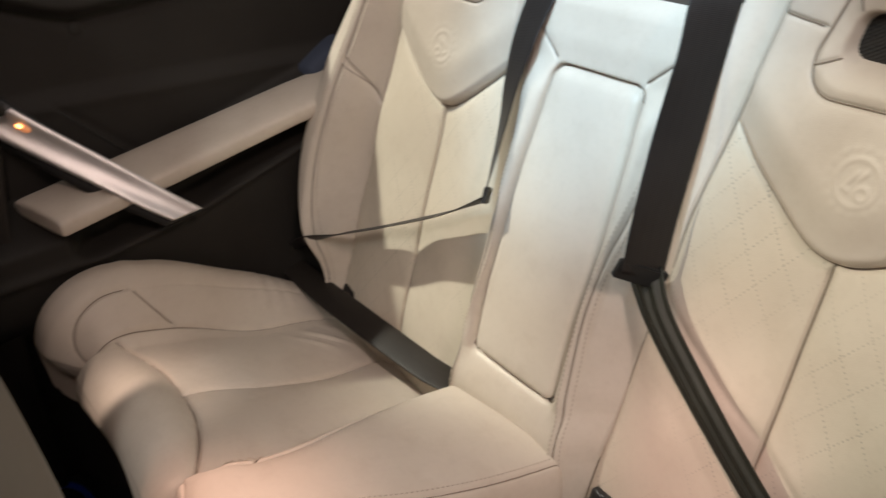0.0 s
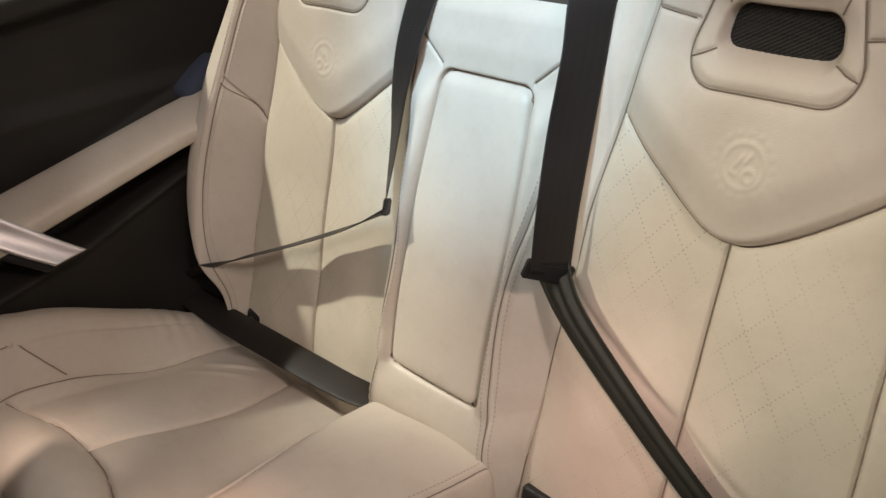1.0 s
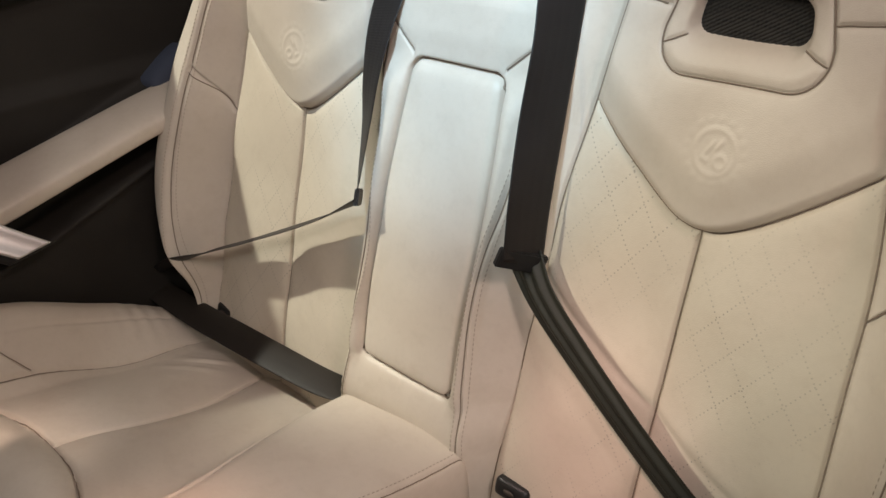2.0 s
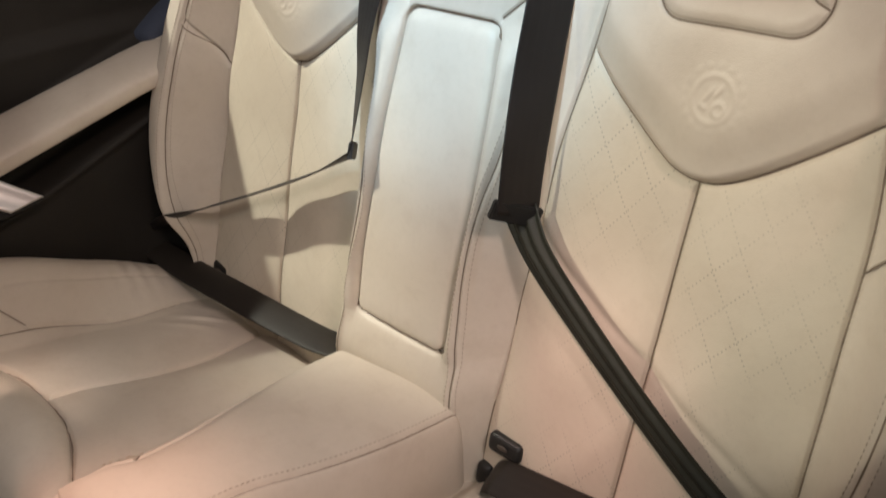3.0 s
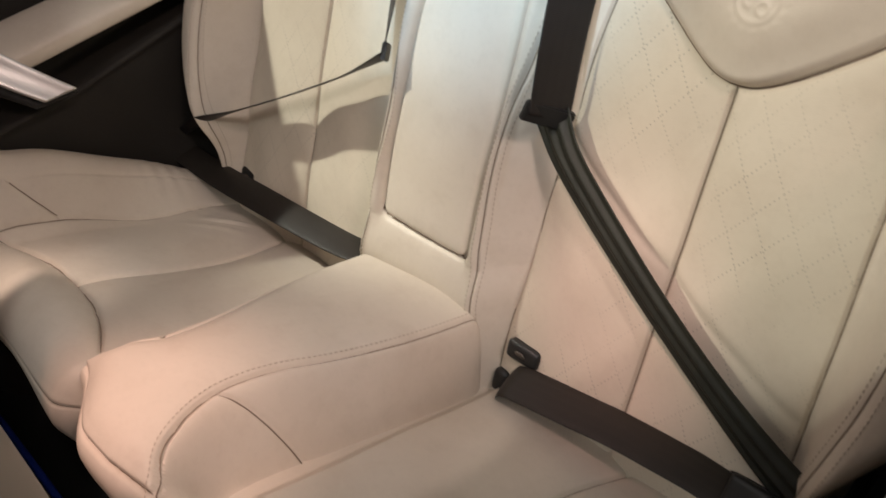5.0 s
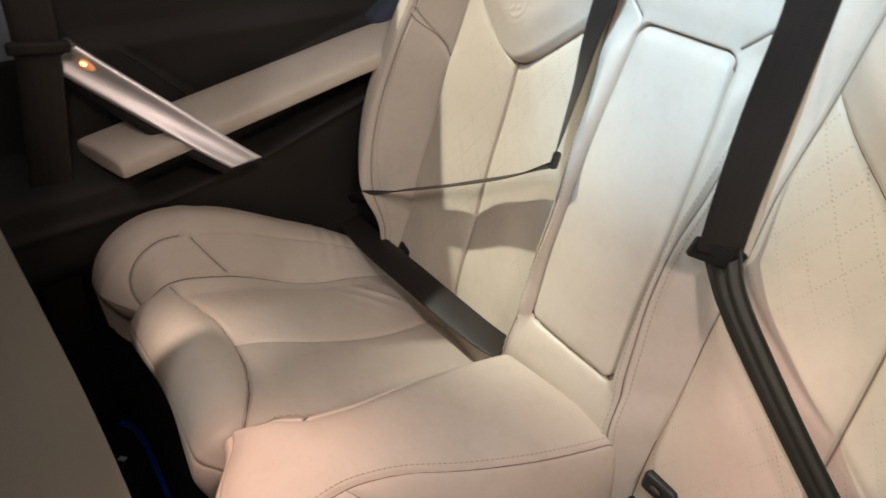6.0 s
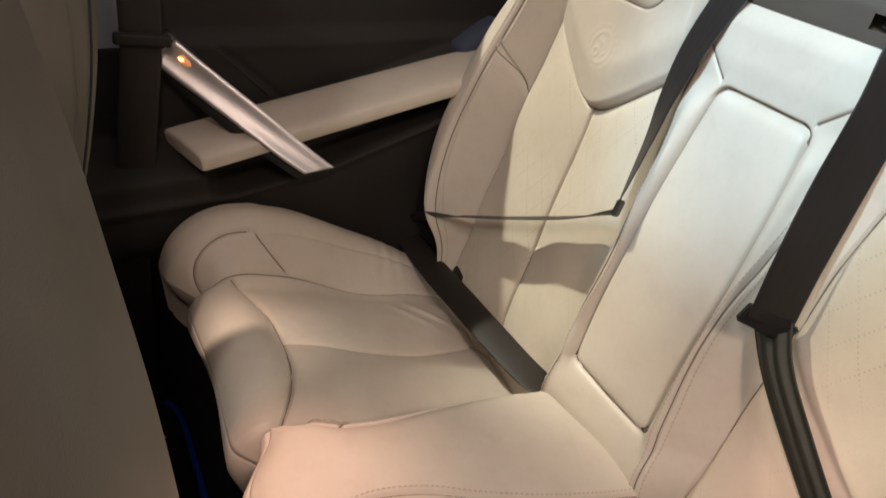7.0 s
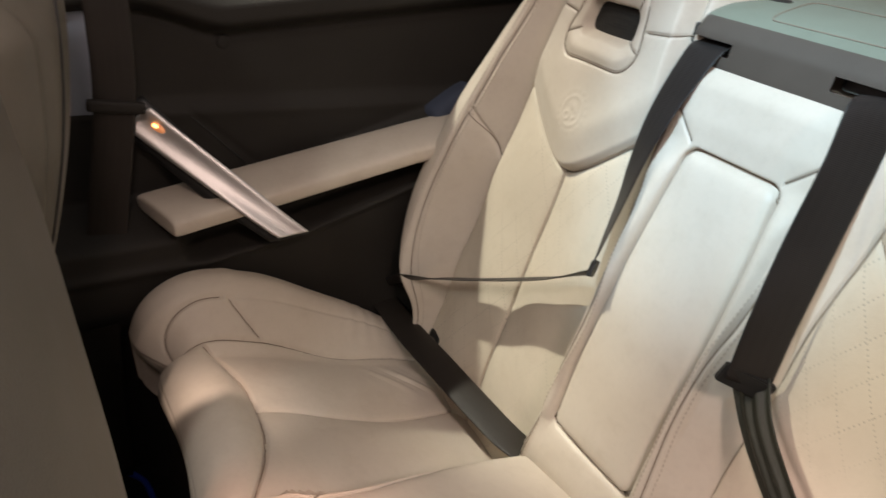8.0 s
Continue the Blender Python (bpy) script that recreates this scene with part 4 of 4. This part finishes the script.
def side_trim(side):
    nm = "wall_left" if side < 0 else "wall_right"
    ob = thing(nm, "dark brown moulded side trim with armrest and pull bar", "trim", (X0 + side * 0.6, -0.1, 0.0), kind="structure")
    front = -0.60 if side < 0 else -0.33
    nu, nv = 220, 240
    y = np.linspace(front, 0.30, nu)[None, :].repeat(nv, 0)
    z = np.linspace(0.0, 0.76, nv)[:, None].repeat(nu, 1)
    zr = np.interp(y, [-0.45, -0.277, -0.143, 0.0, 0.2], [0.40, 0.392, 0.405, 0.436, 0.48])
    w = np.full_like(y, 0.485)
    w = w + 0.012 * step(zr - z, 0.0, 0.14)
    pocket = step(z - zr, 0.0, 0.012) * step(y, -0.315, -0.285)
    w = w + np.maximum(0.045 * pocket, 0.075 * step(z - zr, 0.030, 0.075))
    w = w - 0.006 * bump_line((z - zr + 0.004), 1.0, 0.006)
    ledge = z - (0.566 - 0.11 * (y + 0.2))
    w = w + 0.010 * step(ledge, -0.008, 0.020) - bump_line(ledge + 0.004, 0.002, 0.008)
    zs = z - 0.677 - 0.040 * step(-y, 0.195, 0.320)
    w = w - 0.030 * step(zs, -0.014, 0.003) + 0.004 * np.exp(-((zs + 0.017) / 0.004) ** 2)
    cut = (y + 0.27 - 0.9 * (0.58 - z)) * 0.7
    w = w + np.where((ledge < 0) & (z > 0.47), bump_line(cut, 0.003, 0.003), 0)
    w = w + 0.085 * step(-y, 0.36, 0.42) * (1 - step(z, 0.24, 0.34))
    w = smooth(w, 3) + 0.12 * step(zs, 0.022, 0.060)
    c = lambda q: (q[:-1, :-1] + q[1:, 1:]) / 2
    region = np.ones((nv - 1, nu - 1), int)
    region[c(z - zr) > 0.0] = 2
    region[c(z) > 0.455] = 3
    region[c(ledge) > 0] = 4
    region[c(zs) > -0.010] = 5
    sheet(ob, X0 + side * w, y, z, region, {1: ("lower_panel", M_TRIM, ""), 2: ("pocket", M_TRIM, ""), 3: ("mid_panel", M_TRIM, ""), 4: ("upper_panel", M_TRIM, ""), 5: ("sill_trim", M_TRIM, "")}, flip=side > 0)
    if side < 0:
        tube("panel_joint", [(-0.5510, -0.268, 0.571), (-0.5503, -0.2527, 0.553), (-0.5500, -0.2264, 0.5205), (-0.5498, -0.1979, 0.485), (-0.5498, -0.180, 0.464)], 0.0011, M_BLACK, ob, n=30)
    # armrest pad, lofted from front to rear
    n, m = 64, 32
    bm = bmesh.new()
    rings = []
    for i in range(n):
        t = (i / (n - 1)) ** 1.7
        yo, yi = -0.349 + t * 0.56, -0.318 + t * 0.47
        xo, xi = (0.545, 0.455) if side < 0 else (0.568, 0.478)
        z0 = 0.4545 + 0.052 * t - 0.018 * max(0, t - 0.7)
        grow = 0.55 + 0.45 * math.sqrt(1 - (1 - min(1, i / 7)) ** 2)
        row = []
        for k in range(m):
            an = 2 * math.pi * k / m
            ca, sa = math.cos(an), math.sin(an)
            px = math.copysign(abs(ca) ** 0.36, ca) * (0.94 + 0.06 * grow)
            pz = math.copysign(abs(sa) ** 0.45, sa) * grow
            f = (px + 1) / 2
            zz = z0 + pz * 0.0125 + f * 0.012 + 0.003 * math.sin(f * math.pi) * max(pz, 0)
            row.append(bm.verts.new((X0 + side * (xi + (xo - xi) * f), yi + (yo - yi) * f, zz)))
        rings.append(row)
    for r0, r1 in zip(rings, rings[1:]):
        for k in range(m):
            bm.faces.new([r0[k], r0[(k + 1) % m], r1[(k + 1) % m], r1[k]])
    for r in (rings[0], rings[-1]):
        bm.faces.new(r)
    bmesh.ops.recalc_face_normals(bm, faces=bm.faces)
    part("armrest", bm, M_LEATHER, ob, "cream leather armrest pad")
    if side < 0:
        bar = ribbon("pull_bar", [((-0.523, -0.329, 0.583), (0.12, 0.85, 0.45)), ((-0.505, -0.301, 0.553), (0.12, 0.88, 0.40)), ((-0.466, -0.248, 0.500), (0.08, 0.94, 0.25)), ((-0.438, -0.205, 0.455), (0.0, 1, 0.12)), ((-0.422, -0.176, 0.427), (0.0, 1, 0.02))],
               0.041, M_ALU, ob, "brushed aluminium pull bar", thick=0.009, n=60, cup=-0.004)
        ribbon("bar_backing", [((-0.540, -0.340, 0.592), (0.12, 0.85, 0.45)), ((-0.475, -0.250, 0.488), (0.08, 0.94, 0.25)), ((-0.434, -0.178, 0.418), (0.0, 1, 0.02))],
               0.052, M_BLACK, ob, "", thick=0.010, n=40)
        # amber reflection built as two small glowing domes
        along, across = Vector((0.025, 0.038, -0.044)).normalized(), Vector((0.12, 0.86, 0.43)).normalized()
        face_out = along.cross(across).normalized()
        turn = Matrix((along, across, face_out)).transposed().to_4x4()
        for nm, at, size, mat in (("glint_rim", (-0.509, -0.308, 0.569), (0.010, 0.0055, 0.0052), M_GLINT_RIM), ("glint_core", (-0.506, -0.312, 0.573), (0.0038, 0.0026, 0.0026), M_AMBER)):
            bm = bmesh.new()
            bmesh.ops.create_uvsphere(bm, u_segments=16, v_segments=10, radius=1.0, matrix=Matrix.Translation(at) @ turn @ Matrix.Diagonal((*size, 1)))
            part(nm, bm, mat, bar, "amber glint added on the bar as a glowing dot")
        bm = bmesh.new()
        bmesh.ops.create_uvsphere(bm, u_segments=16, v_segments=10, radius=0.009, matrix=pose(-0.560, -0.205, 0.652) @ Matrix.Diagonal((0.25, 1, 1, 1)))
        part("screw_cap", bm, M_TRIM, ob)
    return ob


side_trim(-1)
side_trim(1)

# ---- near the side window and pillar ----
wedge = thing("folded_cloth", "blue-grey cloth tucked between armrest and seat", "cloth", (-0.53, 0.09, 0.5))
block("cloth", (0.05, 0.09, 0.045), (-0.545, 0.120, 0.520), M_GREYBLUE, wedge, "", (20, 0, 10), 0.018)

pillar = thing("pillar", "door pillar beside the front belt, toned bluish for light", "pillar", (-0.57, -0.42, 0.0), kind="structure")
# Cool light on the pillar is put into its colour and its cut length.
block("pillar_cover", (0.05, 0.075, 0.56), (-0.575, -0.388, 0.842), M_PILLAR, pillar, "", (0, 0, 0), 0.015)

fb = thing("front_seat_belt", "black front seat belt hanging down the door pillar", "seat belt", (-0.5, -0.36, 0.4))
ribbon("strap", [((-0.52, -0.330, 0.95), (0.1, 1, 0)), ((-0.505, -0.345, 0.66), (0.1, 1, 0.1)), ((-0.500, -0.385, 0.48), (0.15, 1, 0.1)), ((-0.50, -0.43, 0.30), (0.15, 1, 0.1)), ((-0.505, -0.46, 0.05), (0.15, 1, 0))], 0.050, M_LAP, fb, "")
block("tongue", (0.012, 0.066, 0.014), (-0.498, -0.352, 0.606), M_TRIM, fb, "dark brown belt tongue", (-12, 0, 0), 0.004)

# ---- front seats, seen from behind ----


def front_seat(cx, bulge, lean, label):
    ob = thing("car_seat", label, "seat", (cx, -0.6, 0.0), "front seats")
    nu, nv = 120, 120
    a = np.linspace(0, 2 * math.pi, nu)[None, :].repeat(nv, 0)
    t = np.linspace(0, 1, nv)[:, None].repeat(nu, 1)
    z = 0.16 + 0.72 * t
    half = np.interp(t, [0, 0.5, 0.85, 1.0], [0.205, 0.205, 0.175, 0.11])
    deep = np.interp(t, [0, 0.5, 0.9, 1.0], [0.10, 0.085, 0.06, 0.02])
    ca, sa = np.cos(a), np.sin(a)
    px = np.sign(ca) * np.abs(ca) ** 0.55
    py = np.sign(sa) * np.abs(sa) ** 0.8
    yc = bulge - deep + bend(z, [0.10, 0.40, 0.55, 0.62, 0.70, 0.78, 0.84, 0.90], lean)
    x = cx + half * px
    y = yc + deep * py
    groove = bump_line((np.abs(x - cx) - 0.155), 0.006, 0.004)
    y = y - groove * (sa > 0.2)
    c = lambda q: (q[:-1, :-1] + q[1:, 1:]) / 2
    region = np.ones((nv - 1, nu - 1), int)
    region[(np.abs(c(x) - cx) > 0.155)] = 2
    sheet(ob, x, y, z, region, {1: ("back_panel", M_FRONT, ""), 2: ("side_bolster", M_FRONT, "")}, flip=True)
    if cx < 0:
        k = int(np.argmin(np.abs(a[0] - 0.96)))
        tube("bolster_seam", [(x[i, k] + 0.0005, y[i, k], z[i, k]) for i in range(30, 118, 4)], 0.0016, M_BLACK, ob, n=60)
    block("seat_base", (0.44, 0.42, 0.14), (cx, bulge - 0.32, 0.22), M_FRONT, ob, "", (8, 0, 0), 0.05)
    block("seat_rail", (0.36, 0.36, 0.14), (cx, bulge - 0.32, 0.09), M_BLACK, ob, "", (0, 0, 0), 0.01)
    return ob


front_seat(0.225, -0.425, [-0.03, -0.006, 0.002, 0.004, 0.003, 0.001, -0.003, -0.010], "dark taupe leather front seat seen from behind, near the door")
front_seat(-0.29, -0.415, [-0.085, -0.065, -0.036, -0.010, 0.014, 0.027, 0.029, 0.020], "dark taupe leather front seat seen from behind, far side")

# ---- floor and shell of the cabin ----


def slab(name, size, at, material, label, turn=(0, 0, 0)):
    bm = bmesh.new()
    bmesh.ops.create_cube(bm, size=1.0)
    bmesh.ops.scale(bm, vec=size, verts=bm.verts)
    bmesh.ops.bevel(bm, geom=bm.edges[:], offset=0.008, segments=2, affect="EDGES")
    bmesh.ops.transform(bm, matrix=pose(*at, *turn), verts=bm.verts)
    return tagged(part(name, bm, material), label, "cabin", kind="structure")


slab("floor", (1.40, 2.50, 0.05), (0, -0.39, -0.027), M_CARPET, "black carpeted car floor")
mat = thing("floor_mat", "black floor mat with a bright blue bound edge", "mat", (-0.3, -0.6, 0.0))
outline = [(-0.56, -0.80), (-0.56, -0.55), (-0.553, -0.462), (-0.525, -0.428), (-0.48, -0.417), (-0.40, -0.415), (-0.30, -0.414), (-0.10, -0.414), (-0.07, -0.44), (-0.06, -0.52), (-0.06, -0.80)]
bm = bmesh.new()
ring = spline([(x, y, 0.006) for x, y in outline], 60)
low = [bm.verts.new(q) for q in ring]
face = bm.faces.new(low)
up = bmesh.ops.extrude_face_region(bm, geom=[face])
bmesh.ops.translate(bm, vec=(0, 0, 0.010), verts=[v for v in up["geom"] if isinstance(v, bmesh.types.BMVert)])
bmesh.ops.recalc_face_normals(bm, faces=bm.faces)
part("carpet", bm, M_CARPET, mat, smooth=False)
tube("bound_edge", [(x, y, 0.018) for x, y in outline], 0.005, M_BLUE, mat, "bright blue bound edge")
for k, (x, y, size) in enumerate(((-0.50, -0.470, 0.006), (-0.46, -0.452, 0.008))):
    scrap = block("paper_scrap", (size * 1.6, size, 0.003), (x, y, 0.0195), M_WHITE, None, "", (0, 0, 40 * k), 0.001, 1)
    tagged(scrap, "small white scrap lying on the dark mat", "litter", "scraps")

slab("hall_floor", (9.0, 9.0, 0.04), (0, -0.8, -0.32), M_HALL, "pale grey floor of the hall under the car")
slab("body_side_left", (0.04, 1.9, 0.74), (-0.66, -0.30, 0.34), M_TRIM, "dark inner side of the car body")
slab("body_side_right", (0.04, 0.90, 0.72), (0.68, 0.20, 0.33), M_TRIM, "dark inner side of the car body")
# Out-of-view panel, added to keep low side light off the cushions.
slab("light_block_right", (0.05, 0.90, 0.72), (0.665, -0.86, 0.38), M_TRIM, "unseen dark panel added to block light from the right")
slab("bulkhead_front", (1.36, 0.04, 0.80), (0, -1.62, 0.38), M_TRIM, "dark dashboard bulkhead")
slab("bulkhead_rear", (1.36, 0.04, 0.80), (0, 0.84, 0.36), M_TRIM, "dark rear bulkhead")
